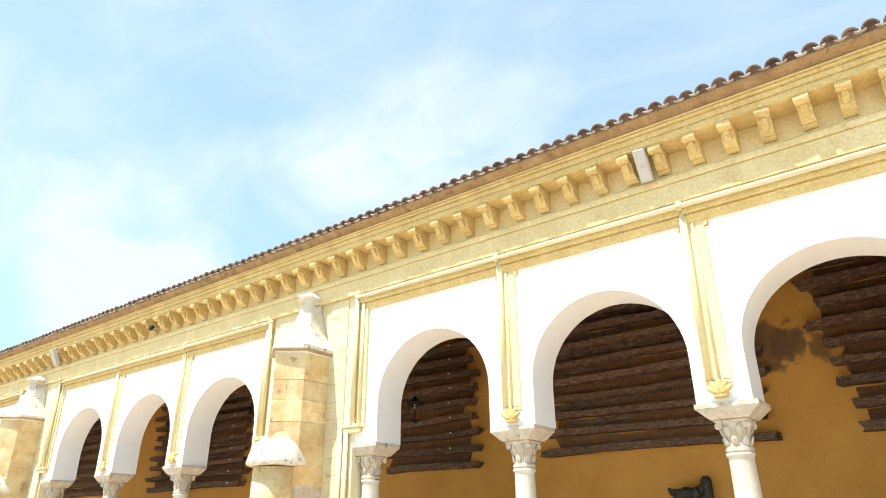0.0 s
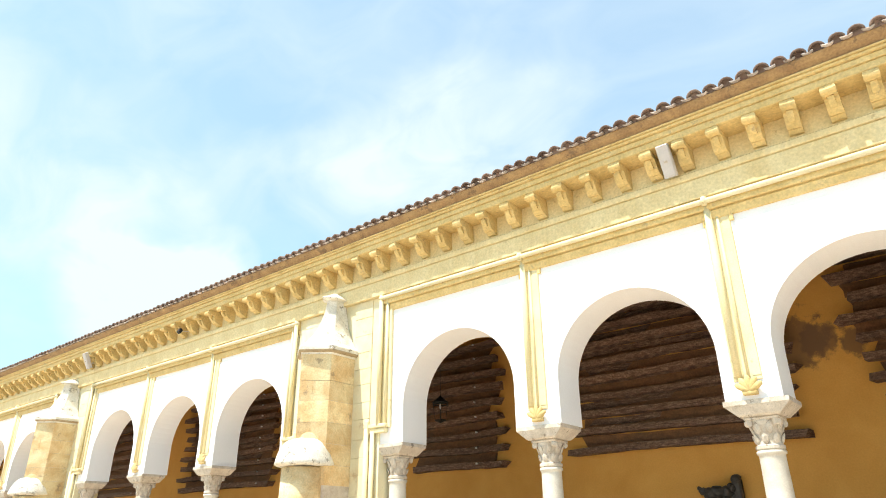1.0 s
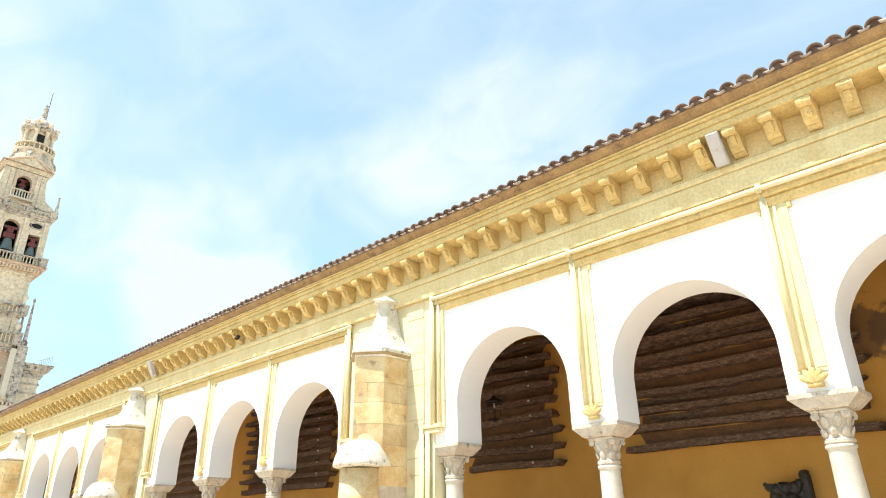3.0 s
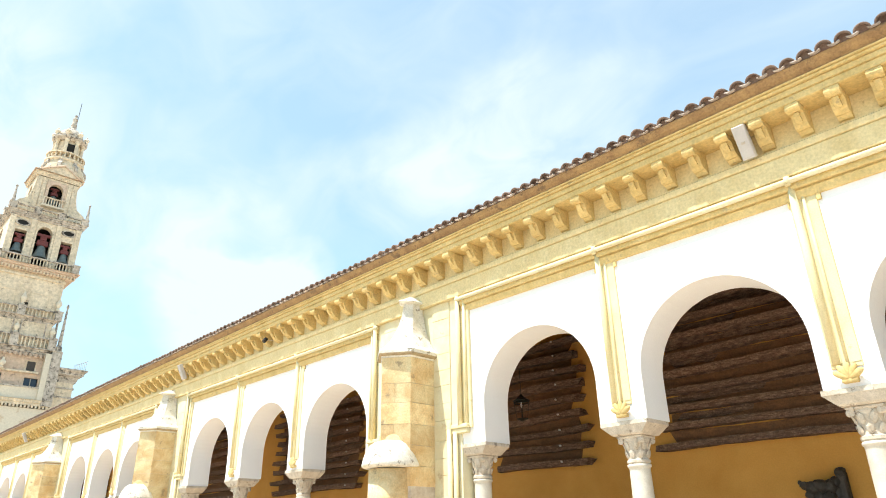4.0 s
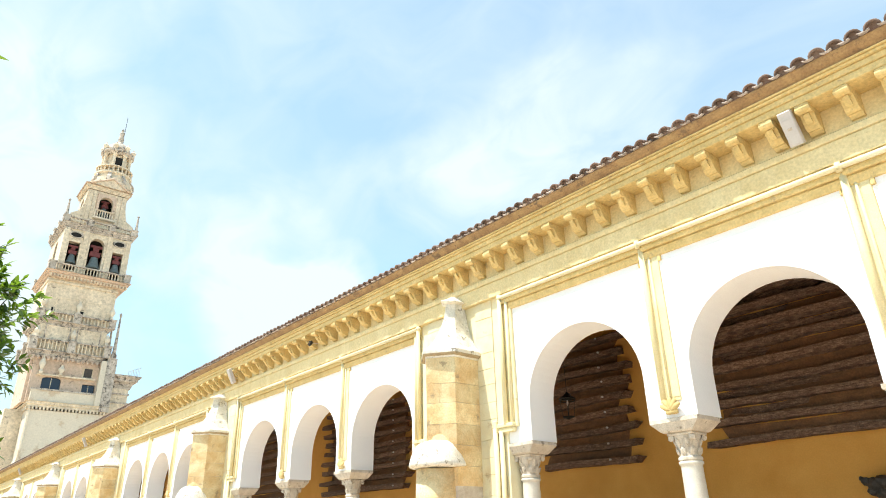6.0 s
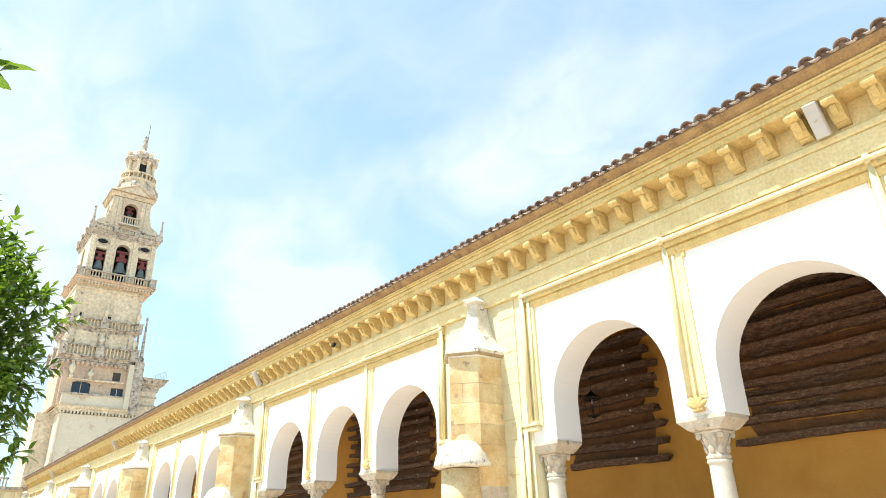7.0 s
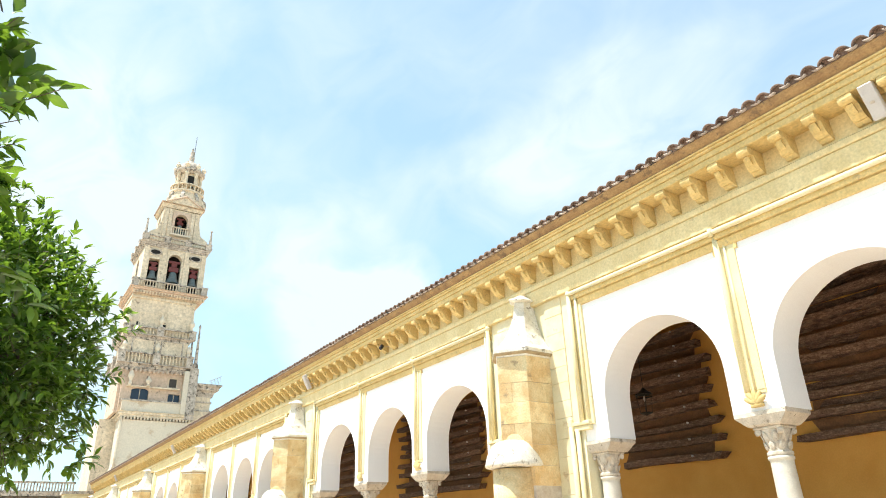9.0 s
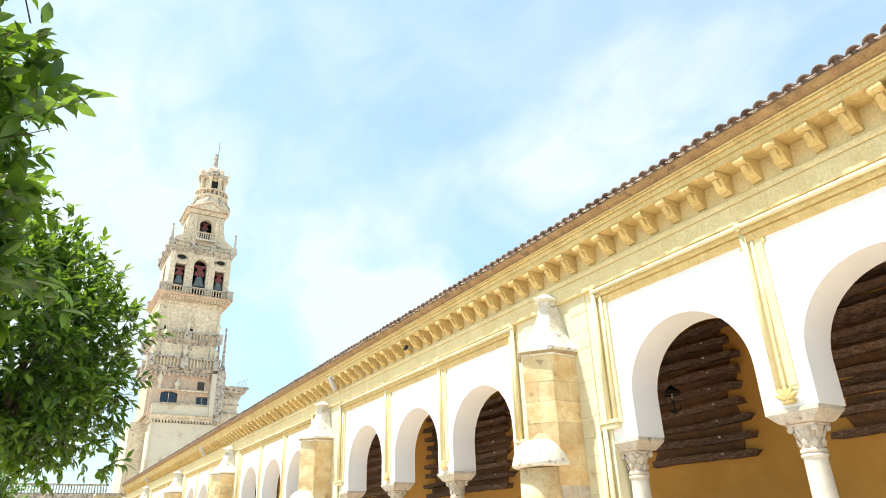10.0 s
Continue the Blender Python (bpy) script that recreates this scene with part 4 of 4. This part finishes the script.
def bell(y, z, r, x=BEL - 0.18):
    ob = part("bell", lathe([(r, z), (r * 1.02, z + 0.06 * r), (r * 0.86, z + 0.42 * r), (r * 0.68, z + 0.96 * r), (r * 0.58, z + 1.56 * r), (r * 0.48, z + 1.86 * r), (r * 0.2, z + 2.016 * r)], 20, close=False), BRONZE, tower, "green-black bronze bell", smooth=True, at=pose(x, y, 0))
    yoke = box(-0.18, 0.18, -r * 0.75, r * 0.75, z + 1.992 * r, z + 2.82 * r, 0.05)
    box(-0.16, 0.16, -r * 0.42, r * 0.42, z + 2.82 * r, z + 3.48 * r, 0.05, bm=yoke)
    box(-0.14, 0.14, -r * 0.9, r * 0.9, z + 3.48 * r, z + 3.9 * r, 0.05, bm=yoke)
    part("yoke", yoke, RED_WOOD, ob, "dark red wooden bell yoke")
    part("axle", rod((0, -r * 1.05, z + 2.28 * r), (0, r * 1.05, z + 2.28 * r), 0.06), IRON, ob)


bell(MIDB, 31.3, 0.765)
bell(MIDB - 2.38, 31.45, 0.575)
bell(MIDB + 2.38, 31.3, 0.575)
slab_all_round("belfry_entablature", 3.62, MIDB, 35.7, 36.35, 0.50, TOWER_GREY, axis=BEL - 3.65, steps=3)
balustrade(3.75, MIDB, 36.35, 37.15, axis=BEL - 3.65, gap=0.42, posts=4)
for y in (MIDB - 3.85, MIDB + 3.95):
    finial(BEL, y, 36.6, 2.8, "obelisk")

stage_from = len(made_parts)
# clock-stage with pediment
MIDC, CX = 14.30, TX - 1.75
part("upper_stage_wall", pierced(MIDC - 2.2, MIDC + 2.2, 36.3, 41.1, 0.0, 0.6, [(MIDC, 0.78, 37.5, 39.6, 40.4)], seg=14), TOWER_STONE, tower, at=facing(CX))
part("upper_stage_wall", pierced(CX - 4.4, CX - 0.601, 36.3, 41.1, 0.0, 0.6, [(CX - 2.2, 0.78, 37.5, 39.6, 40.4)], seg=14), TOWER_STONE, tower, at=pose(0, MIDC - 2.2, 0))
part("upper_stage_back", box(CX - 4.4, CX - 3.8, MIDC - 1.6, MIDC + 2.2, 36.3, 41.1), DARK, tower)
part("upper_stage_north", box(CX - 3.8, CX - 0.6, MIDC + 1.7, MIDC + 2.2, 36.3, 41.1), DARK, tower)
part("upper_stage_roof", box(CX - 4.4, CX - 0.0, MIDC - 2.2, MIDC + 2.2, 41.0, 41.2), DARK, tower)
part("opening_surround", pierced(MIDC - 1.05, MIDC + 1.05, 37.5, 40.7, -0.12, 0.02, [(MIDC, 0.76, 37.5, 39.6, 40.38)], seg=14), TOWER_PINK, tower, at=facing(CX))
bell(MIDC, 38.2, 0.50, CX - 0.7)
for u in (-1.85, -1.35, 1.35, 1.85):
    part("stage_pilaster", box(MIDC + u - 0.2, MIDC + u + 0.2, -0.09, 0.0, 36.4, 40.9), TOWER_STONE, tower, at=facing(CX))
rail = bmesh.new()
box(MIDC - 1.2, MIDC + 1.2, -0.65, -0.5, 38.2, 38.35, bm=rail)
box(MIDC - 1.2, MIDC + 1.2, -0.70, -0.1, 37.2, 37.4, bm=rail)
for i in range(9):
    rod((MIDC - 1.1 + i * 0.275, -0.57, 37.4), (MIDC - 1.1 + i * 0.275, -0.57, 38.2), 0.06, 6, bm=rail)
part("stage_balcony", rail, TOWER_PLAIN, tower, at=facing(CX))
for s in (-1, 1):
    line = [(2.2 + 0.95 * (1 - f) ** 1.7, 36.4 + 3.9 * f) for f in (0, 0.12, 0.25, 0.4, 0.55, 0.7, 0.85, 1.0)]
    curl = [(2.2 + 0.95 + 0.42 * math.sin(a), 37.0 - 0.55 * math.cos(a)) for a in (0.2, 0.9, 1.6, 2.3, 2.9)]
    edge = [(1.9, 36.4)] + curl + line[3:] + [(1.9, 40.4)]
    scroll = bmesh.new()
    front = [scroll.verts.new((MIDC + s * u, 0.06, z)) for u, z in edge]
    back = [scroll.verts.new((MIDC + s * u, 0.8, z)) for u, z in edge]
    scroll.faces.new(front)
    scroll.faces.new(back)
    for i in range(len(edge)):
        k = (i + 1) % len(edge)
        scroll.faces.new((front[i], front[k], back[k], back[i]))
    part("scroll_buttress", scroll, TOWER_STONE, tower, at=facing(CX))
slab_all_round("stage_cornice", 2.25, MIDC, 41.05, 41.50, 0.30, TOWER_STONE, axis=CX - 2.2, steps=3)
slab_all_round("cornice_tiles", 2.25, MIDC, 41.50, 41.66, 0.42, TOWER_PINK, "rose clay tile edge", axis=CX - 2.2, steps=1)
ped = bmesh.new()
for lo, tip, half in ((41.65, 42.75, 1.9),):
    f = [ped.verts.new((MIDC + u, -0.45, z)) for u, z in ((-half, lo), (half, lo), (0.25, tip))]
    g = [ped.verts.new((MIDC + u, 0.6, z)) for u, z in ((-half, lo), (half, lo), (0.25, tip))]
    ped.faces.new(f), ped.faces.new(g)
    for i in range(3):
        ped.faces.new((f[i], f[(i + 1) % 3], g[(i + 1) % 3], g[i]))
part("pediment", ped, TOWER_STONE, tower, at=facing(CX))
for s in (-1, 1):
    part("raking_moulding", rod((MIDC + s * 2.1, -0.5, 41.7), (MIDC + 0.2, -0.5, 42.9), 0.13, 6), TOWER_PINK, tower, "rose clay raking moulding", at=facing(CX))

lantern_from = len(made_parts)
# lantern, dome and statue
MIDL, LX = 14.55, CX - 2.0
part("lantern_base", lathe([(2.5, 41.6), (2.5, 42.0), (2.35, 42.1), (2.3, 42.5), (2.0, 42.7), (1.95, 43.15), (2.15, 43.3), (2.15, 43.5)], 16), TOWER_STONE, tower, at=pose(LX, MIDL, 0))
for i in range(8):
    a = 2 * math.pi * (i + 0.5) / 8
    rib = sweep_x([(-0.3, 41.7), (-0.55, 42.0), (-0.45, 42.5), (-0.1, 42.9), (0.0, 43.3), (0.35, 43.3), (0.35, 41.7)], -0.2, 0.2)
    part("drum_scroll", rib, TOWER_GREY, tower, at=pose(LX, MIDL, 0, 0, 0, math.degrees(a) + 90) @ pose(0, -2.05, 0))
lb = bmesh.new()
for i in range(24):
    a = 2 * math.pi * i / 24
    lathe([(0.07, 43.5), (0.10, 43.75), (0.06, 44.2)], 6, bm=lb, centre=(1.95 * math.cos(a), 1.95 * math.sin(a)))
lathe([(1.82, 44.2), (2.1, 44.2), (2.1, 44.35), (1.82, 44.35)], 24, bm=lb)
part("lantern_balustrade", lb, TOWER_STONE, tower, at=pose(LX, MIDL, 0))
part("lantern_drum", lathe([(1.25, 43.4), (1.25, 46.3)], 12), TOWER_STONE, tower, at=pose(LX, MIDL, 0))
for i in range(8):
    a = 2 * math.pi * (i + 0.5) / 8
    part("lantern_column", lathe([(0.24, 43.4), (0.20, 43.8), (0.18, 45.9), (0.27, 46.1), (0.27, 46.3)], 10, centre=(1.5 * math.cos(a), 1.5 * math.sin(a))), TOWER_STONE, tower, at=pose(LX, MIDL, 0))
# solid piece, with the shade inside the window put into its colour
part("lantern_window", box(-0.48, 0.48, -0.05, 0.12, 44.5, 45.8), HOLLOW_SHADE, tower, at=facing(LX + 1.26) @ pose(MIDL, 0, 0))
part("lantern_cornice", lathe([(1.55, 46.2), (1.85, 46.4), (1.95, 46.55), (1.95, 46.7), (1.6, 46.8)], 16), TOWER_GREY, tower, at=pose(LX, MIDL, 0))
part("dome", lathe([(1.45, 46.75), (1.42, 47.2), (1.2, 47.75), (0.85, 48.15), (0.4, 48.4), (0.3, 48.7), (0.34, 48.8), (0.1, 48.85)], 16), TOWER_GREY, tower, smooth=True, at=pose(LX, MIDL, 0))
for i in range(8):
    a = 2 * math.pi * (i + 0.5) / 8
    finial(LX + 1.75 * math.cos(a), MIDL + 1.75 * math.sin(a), 46.7, 1.05)
part("crowning_figure", lathe([(0.30, 48.8), (0.34, 49.1), (0.26, 49.6), (0.30, 50.0), (0.16, 50.25), (0.17, 50.5), (0.04, 50.7)], 10), TOWER_GREY, tower, "small plain stone statue", at=pose(LX, MIDL, 0))
part("vane_rod", rod((LX, MIDL + 0.25, 49.4), (LX, MIDL + 0.25, 52.6), 0.03), IRON, tower)

# the set-back upper stages are stretched about the eye to fit the camera's view
for share, made in ((82.05 / 80, made_parts[stage_from:lantern_from]), (83.6 / 80, made_parts[lantern_from:])):
    grow = Matrix.Translation((0, 0, EYE)) @ Matrix.Diagonal((1, share, share, 1)) @ Matrix.Translation((0, 0, -EYE))
    for ob in (o for o in made if o.parent is tower):
        ob.matrix_basis = grow @ ob.matrix_basis

# block beside the tower with a deep cornice
side = thing("side_chapel_block", "square limestone block with a deep cornice beside the tower", "building")
part("wall", box(-88.0, TX - 0.6, 18.45, 20.7, 0, 18.3), TOWER_STONE, side)
cb = bmesh.new()
sweep_z([(-1, -1), (1, -1), (1, 1), (-1, 1)], [(17.9, 3.2, 1.30), (18.5, 3.35, 1.5), (18.7, 3.75, 1.85), (18.95, 3.8, 1.9), (19.2, 4.05, 2.15), (19.35, 4.05, 2.15)], bm=cb)
part("cornice", cb, TOWER_GREY, side, at=pose(TX - 3.8, 19.55, 0))
for z in (16.2, 17.2):
    part("string_course", box(-88.1, TX - 0.5, 18.4, 20.82, z, z + 0.18), TOWER_GREY, side)
fence = bmesh.new()
for i in range(8):
    rod((TX - 0.2, 20.3 + 0.17 * i, 19.35), (TX - 0.2, 20.3 + 0.17 * i, 19.8 + 0.09 * i), 0.025, 5, bm=fence)
rod((TX - 0.2, 20.2, 19.8), (TX - 0.2, 21.6, 20.5), 0.03, 5, bm=fence)
part("roof_railing", fence, PALE_BOX, side)

# far palace front with a roof balustrade, and the gate wall at the arcade's end
palace = thing("palace_front", "long stone palace front with a roof balustrade", "building")
part("wall", box(-98, -95, -40, 9.5, 0, 7.6), TOWER_STONE, palace)
part("cornice", box(-98, -94.4, -40, 9.6, 7.6, 8.1), TOWER_GREY, palace)
part("tile_edge", box(-98, -94.2, -40, 9.7, 7.25, 7.42), TILE, palace)
pb = box(-95.3, -95.0, -40, 9.5, 9.1, 9.3)
box(-95.3, -95.0, -40, 9.5, 8.1, 8.25, bm=pb)
for i in range(100):
    y = 9.3 - i * 0.32
    box(-95.25, -95.05, y - 0.07, y + 0.07, 8.25, 9.1, bm=pb)
part("balustrade", pb, TOWER_GREY, palace)
gate = thing("gate_front", "cream stone gate front with pilasters at the arcade end", "gateway")
part("wall", box(-83.5, -81.2, 7.2, 11.1, 0, 7.0), PIER_STONE, gate)
for y in (7.3, 8.2, 9.1):
    part("pilaster", box(-81.2, -81.0, y - 0.22, y + 0.22, 0, 6.8), CREAM, gate)
part("coping", box(-83.6, -80.95, 7.0, 11.1, 7.0, 7.3), TOWER_GREY, gate)

# ---- orange trees ----
def orange_tree(x, y, centre_z, rx, rz, twigs, leaf, seed, label, hollow=None):
    rnd = np.random.RandomState(seed)
    ob = thing("orange_tree", label, "tree", "orange trees", at=pose(x, y, 0))
    trunk = bmesh.new()
    low = centre_z - rz * 0.55
    rod((0, 0, 0), (0.03, 0.02, low), 0.12, 10, bm=trunk, r2=0.095)
    for i in range(7):
        a = 2 * math.pi * i / 7 + 0.4
        end = Vector((math.cos(a) * rx * 0.55, math.sin(a) * rx * 0.55, centre_z + rz * (0.15 + 0.4 * (i % 3) / 2)))
        knee = Vector((math.cos(a) * rx * 0.22, math.sin(a) * rx * 0.22, (low + end.z) / 2 - 0.05))
        rod((0.03, 0.02, low - 0.05), knee, 0.06, 8, bm=trunk, r2=0.045)
        rod(knee, end, 0.045, 8, bm=trunk, r2=0.015)
    part("trunk", trunk, BARK, ob, "grey-brown trunk and limbs")
    # twigs spread over an uneven shell, each with a tuft of leaves round it
    shape = np.array([(0, 0, 0), (-0.12, 0.18, 0.03), (0.0, 0.20, -0.02), (0.12, 0.18, 0.03), (-0.205, 0.46, 0.02), (0.0, 0.48, -0.05),
                      (0.205, 0.46, 0.02), (-0.13, 0.78, -0.05), (0.0, 0.79, -0.10), (0.13, 0.78, -0.05), (0, 1.04, -0.20)])
    poly = [(0, 2, 1), (0, 3, 2), (1, 2, 5, 4), (2, 3, 6, 5), (4, 5, 8, 7), (5, 6, 9, 8), (7, 8, 10), (8, 9, 10)]
    d = rnd.normal(size=(twigs, 3))
    d /= np.linalg.norm(d, axis=1, keepdims=True)
    lump = np.array([0.82 + 0.34 * noise.noise(Vector(v * 2.1) + Vector((seed, 0, 0))) + 0.16 * noise.noise(Vector(v * 5.5) + Vector((0, seed, 0))) for v in d])
    if hollow:
        # draws one side of the crown in, to fit its outline in the camera's view
        lump *= 1 - hollow[3] * np.clip((d @ np.array(hollow[:3]) - 0.45) / 0.35, 0, 1)
    r = lump * (0.45 + 0.55 * rnd.rand(twigs) ** 0.6)
    p = d * r[:, None] * np.array([rx, rx, rz]) + np.array([0, 0, centre_z])
    out = d * 0.8 + np.array([0, 0, 0.35]) + rnd.normal(size=(twigs, 3)) * 0.5
    out /= np.linalg.norm(out, axis=1, keepdims=True)
    length = leaf * rnd.uniform(1.2, 2.6, twigs)
    K = 9
    own = np.repeat(np.arange(twigs), K)
    f = rnd.rand(twigs * K)
    base = p[own] + out[own] * (length[own] * (f - 0.2))[:, None]
    aim = rnd.normal(size=(twigs * K, 3)) * 0.75 + out[own] * (0.4 + 0.5 * f)[:, None] + d[own] * 0.35 + np.array([0, 0, -0.15])
    aim /= np.linalg.norm(aim, axis=1, keepdims=True)
    wide = np.cross(aim, np.array([0, 0, 1.0]) + rnd.normal(size=aim.shape) * 0.35)
    wide /= np.linalg.norm(wide, axis=1, keepdims=True) + 1e-6
    nor = np.cross(wide, aim)
    size = leaf * rnd.uniform(0.65, 1.2, len(own))
    curl = rnd.uniform(0.3, 2.0, len(own))
    at = (base[:, None] + size[:, None, None] * (wide[:, None] * (shape[:, 0] * 1.15)[None, :, None] + aim[:, None] * shape[None, :, 1, None]
          + nor[:, None] * (curl[:, None] * shape[None, :, 2])[:, :, None]))
    verts = at.reshape(-1, 3)
    faces = [tuple(11 * n + i for i in q) for n in range(len(own)) for q in poly]
    stems, walls = [], []
    for n in range(0, twigs, 4):
        a, c = p[n] - out[n] * length[n], p[n] + out[n] * length[n]
        k = len(stems)
        for q, w in ((a, 0.006), (c, 0.003)):
            stems += [tuple(q + np.array(o) * w) for o in ((1, 0, -0.5), (-0.5, 0.87, 0), (-0.5, -0.87, 0.5))]
        walls += [(k + i, k + (i + 1) % 3, k + 3 + (i + 1) % 3, k + 3 + i) for i in range(3)]
    twig_me = bpy.data.meshes.new("twigs")
    twig_me.from_pydata(stems, [], walls)
    me = bpy.data.meshes.new("crown")
    me.from_pydata(verts.tolist(), [], faces)
    me.polygons.foreach_set("use_smooth", [True] * len(me.polygons))
    tagged(part("crown", me, LEAF, ob, "glossy green orange leaves"), kind="stuff")
    tagged(part("twigs", twig_me, BARK, ob), kind="stuff")
    return ob


orange_tree(-3.74, -1.60, 3.06, 1.52, 2.0, 3200, 0.122, 3, "glossy orange tree close to the path, dense crown", (0.0, 0.15, -0.99, 0.22))
orange_tree(-7.65, -0.42, 3.38, 1.32, 1.70, 2200, 0.104, 11, "smaller sunlit orange tree in the courtyard row", (0.0, -0.45, -0.89, 0.52))
orange_tree(-22.0, -1.55, 2.95, 1.75, 1.35, 2300, 0.10, 23, "distant round orange tree in the courtyard row")

# ---- roof ----
b = bmesh.new()
vs = [b.verts.new(v) for v in ((WEST, 9.62, 7.96), (EAST, 9.62, 7.96), (EAST, 16.4, 10.2), (WEST, 16.4, 10.2), (WEST, 9.62, 7.90), (EAST, 9.62, 7.90), (EAST, 16.4, 10.1), (WEST, 16.4, 10.1))]
for f in ((0, 1, 2, 3), (4, 5, 6, 7), (0, 1, 5, 4), (2, 3, 7, 6), (0, 3, 7, 4), (1, 2, 6, 5)):
    b.faces.new([vs[i] for i in f])
roof = tagged(part("roof", b, MORTAR), "sloping roof of old clay barrel tiles", "roof", kind="structure")
PITCH, SLOPE = 0.2559, 0.329


def tile_mesh(radius, length, up, wide=1.0):
    """A clay tile, its mouth at the eave; up: 1 for a half-round, thin-walled cover, -1 for a channel thickened to a
    lens to fit the camera's view.
    """
    m = bmesh.new()
    seg, thick = 8, (0.028 if up > 0 else 0.026)
    rings = []
    for y, shrink in ((0.0, 1.0), (length, 0.86)):
        for r, deep in ((radius * shrink, 0.92 if up > 0 else 0.52), ((radius - thick) * shrink, 0.92 if up > 0 else 0.12)):
            rings.append([m.verts.new((wide * r * math.cos(math.pi * i / seg), y, up * r * deep * math.sin(math.pi * i / seg))) for i in range(seg + 1)])
    a, c, d, e = rings
    for i in range(seg):
        for p, q in ((a, d), (c, e), (a, c), (d, e)):
            m.faces.new((p[i], p[i + 1], q[i + 1], q[i]))
    for i in (0, seg):
        m.faces.new((a[i], c[i], e[i], d[i]))
    if up > 0:
        # mortar plug that closes the mouth and the hollows beside the channels
        arch = [(v.co.x, v.co.z) for v in c]
        low = [(-0.084, -0.012), (-0.128, -0.022), (-0.128, -0.09), (0.128, -0.09), (0.128, -0.022), (0.084, -0.012)]
        m.faces.new([m.verts.new((px, 0.075, pz)) for px, pz in arch + low])
    return finish(m, "roof_tile")


cover, channel = tile_mesh(0.116, 0.46, 1), tile_mesh(0.082, 0.44, -1)
tilt = math.degrees(math.atan(SLOPE))
near = 145
total = int((EAST - WEST) / PITCH)
cover.materials.append(TILE)
# the channels' paler clay carries the sunlight on their lips
channel.materials.append(SUNLIT_TILE)
for me in (cover, channel):
    me.polygons.foreach_set("use_smooth", [True] * len(me.polygons))
rest_v, rest_f, rest_m = [], [], []
for i in range(total):
    x = 0.5195 + PITCH * 14.5 - i * PITCH
    jig = [random.uniform(-1, 1) for _ in range(5)]
    for me, dx, y, z in ((channel, 0.0, 9.245, 8.033), (cover, PITCH / 2, 9.245, 8.022)):
        at = pose(x + dx + 0.008 * jig[0], y + 0.016 * jig[1], z + 0.006 * jig[2], tilt + 1.2 * jig[3], 2.0 * jig[4], 1.5 * jig[0])
        if i < near:
            part("roof_tile", me, TILE, roof, at=at)
        else:
            base = len(rest_v)
            rest_v += [at @ v.co for v in me.vertices]
            rest_f += [[base + j for j in p.vertices] for p in me.polygons]
            rest_m += [0 if me is cover else 1] * len(me.polygons)
        # further courses up the slope
        for course in (1, 2):
            up = at @ pose(0, 0.40 * course, 0.012 * course)
            base = len(rest_v)
            rest_v += [up @ v.co for v in me.vertices]
            rest_f += [[base + j for j in p.vertices] for p in me.polygons]
            rest_m += [0 if me is cover else 1] * len(me.polygons)
me = bpy.data.meshes.new("roof_tiles")
me.from_pydata(rest_v, [], rest_f)
for paint in (TILE, SUNLIT_TILE):
    me.materials.append(paint)
me.polygons.foreach_set("material_index", rest_m)
me.polygons.foreach_set("use_smooth", [True] * len(me.polygons))
tagged(part("roof_tiles", me, TILE, roof), kind="stuff")
# clay bedding course under the eave tiles
tagged(part("eave_bedding", sweep_x([(9.43, 7.837), (9.42, 7.86), (9.395, 7.885), (9.36, 7.91), (9.33, 7.94), (9.31, 7.965), (9.30, 7.99), (9.305, 8.005), (9.75, 8.08), (9.75, 7.84)], WEST, EAST, cuts=200), BEDDING, roof), "brown clay and mortar bedding course")

# ashlar blocks of the piers, nearest first
def ashlar(wall, x0, x1, y, z0, z1, seed):
    rnd = random.Random(seed)
    z = z0
    while z < z1 - 0.1:
        top = min(z + rnd.uniform(0.34, 0.44), z1)
        x = x0
        while x < x1 - 0.05:
            end = min(x + rnd.uniform(0.45, 0.8), x1)
            if x1 - end < 0.2:
                end = x1
            m = roughen(box(x + 0.002, end - 0.002, y - 0.016 - rnd.uniform(0, 0.008), y + 0.01, z + 0.002, top - 0.002, 0.006), 0.004, 3.0, z)
            part("stone", m, PIER_STONE, wall)
            x = end
        z = top


for k, wall in enumerate([o for o in scene.objects if o.name.startswith("wall_pier_")][:4]):
    x = PIERS[k]
    ashlar(wall, x - 1.30, x - 0.47, 9.965, 2.0, 6.55, k * 2)
    ashlar(wall, x + 0.47, x + 1.02, 9.965, 2.0, 6.55, k * 2 + 1)
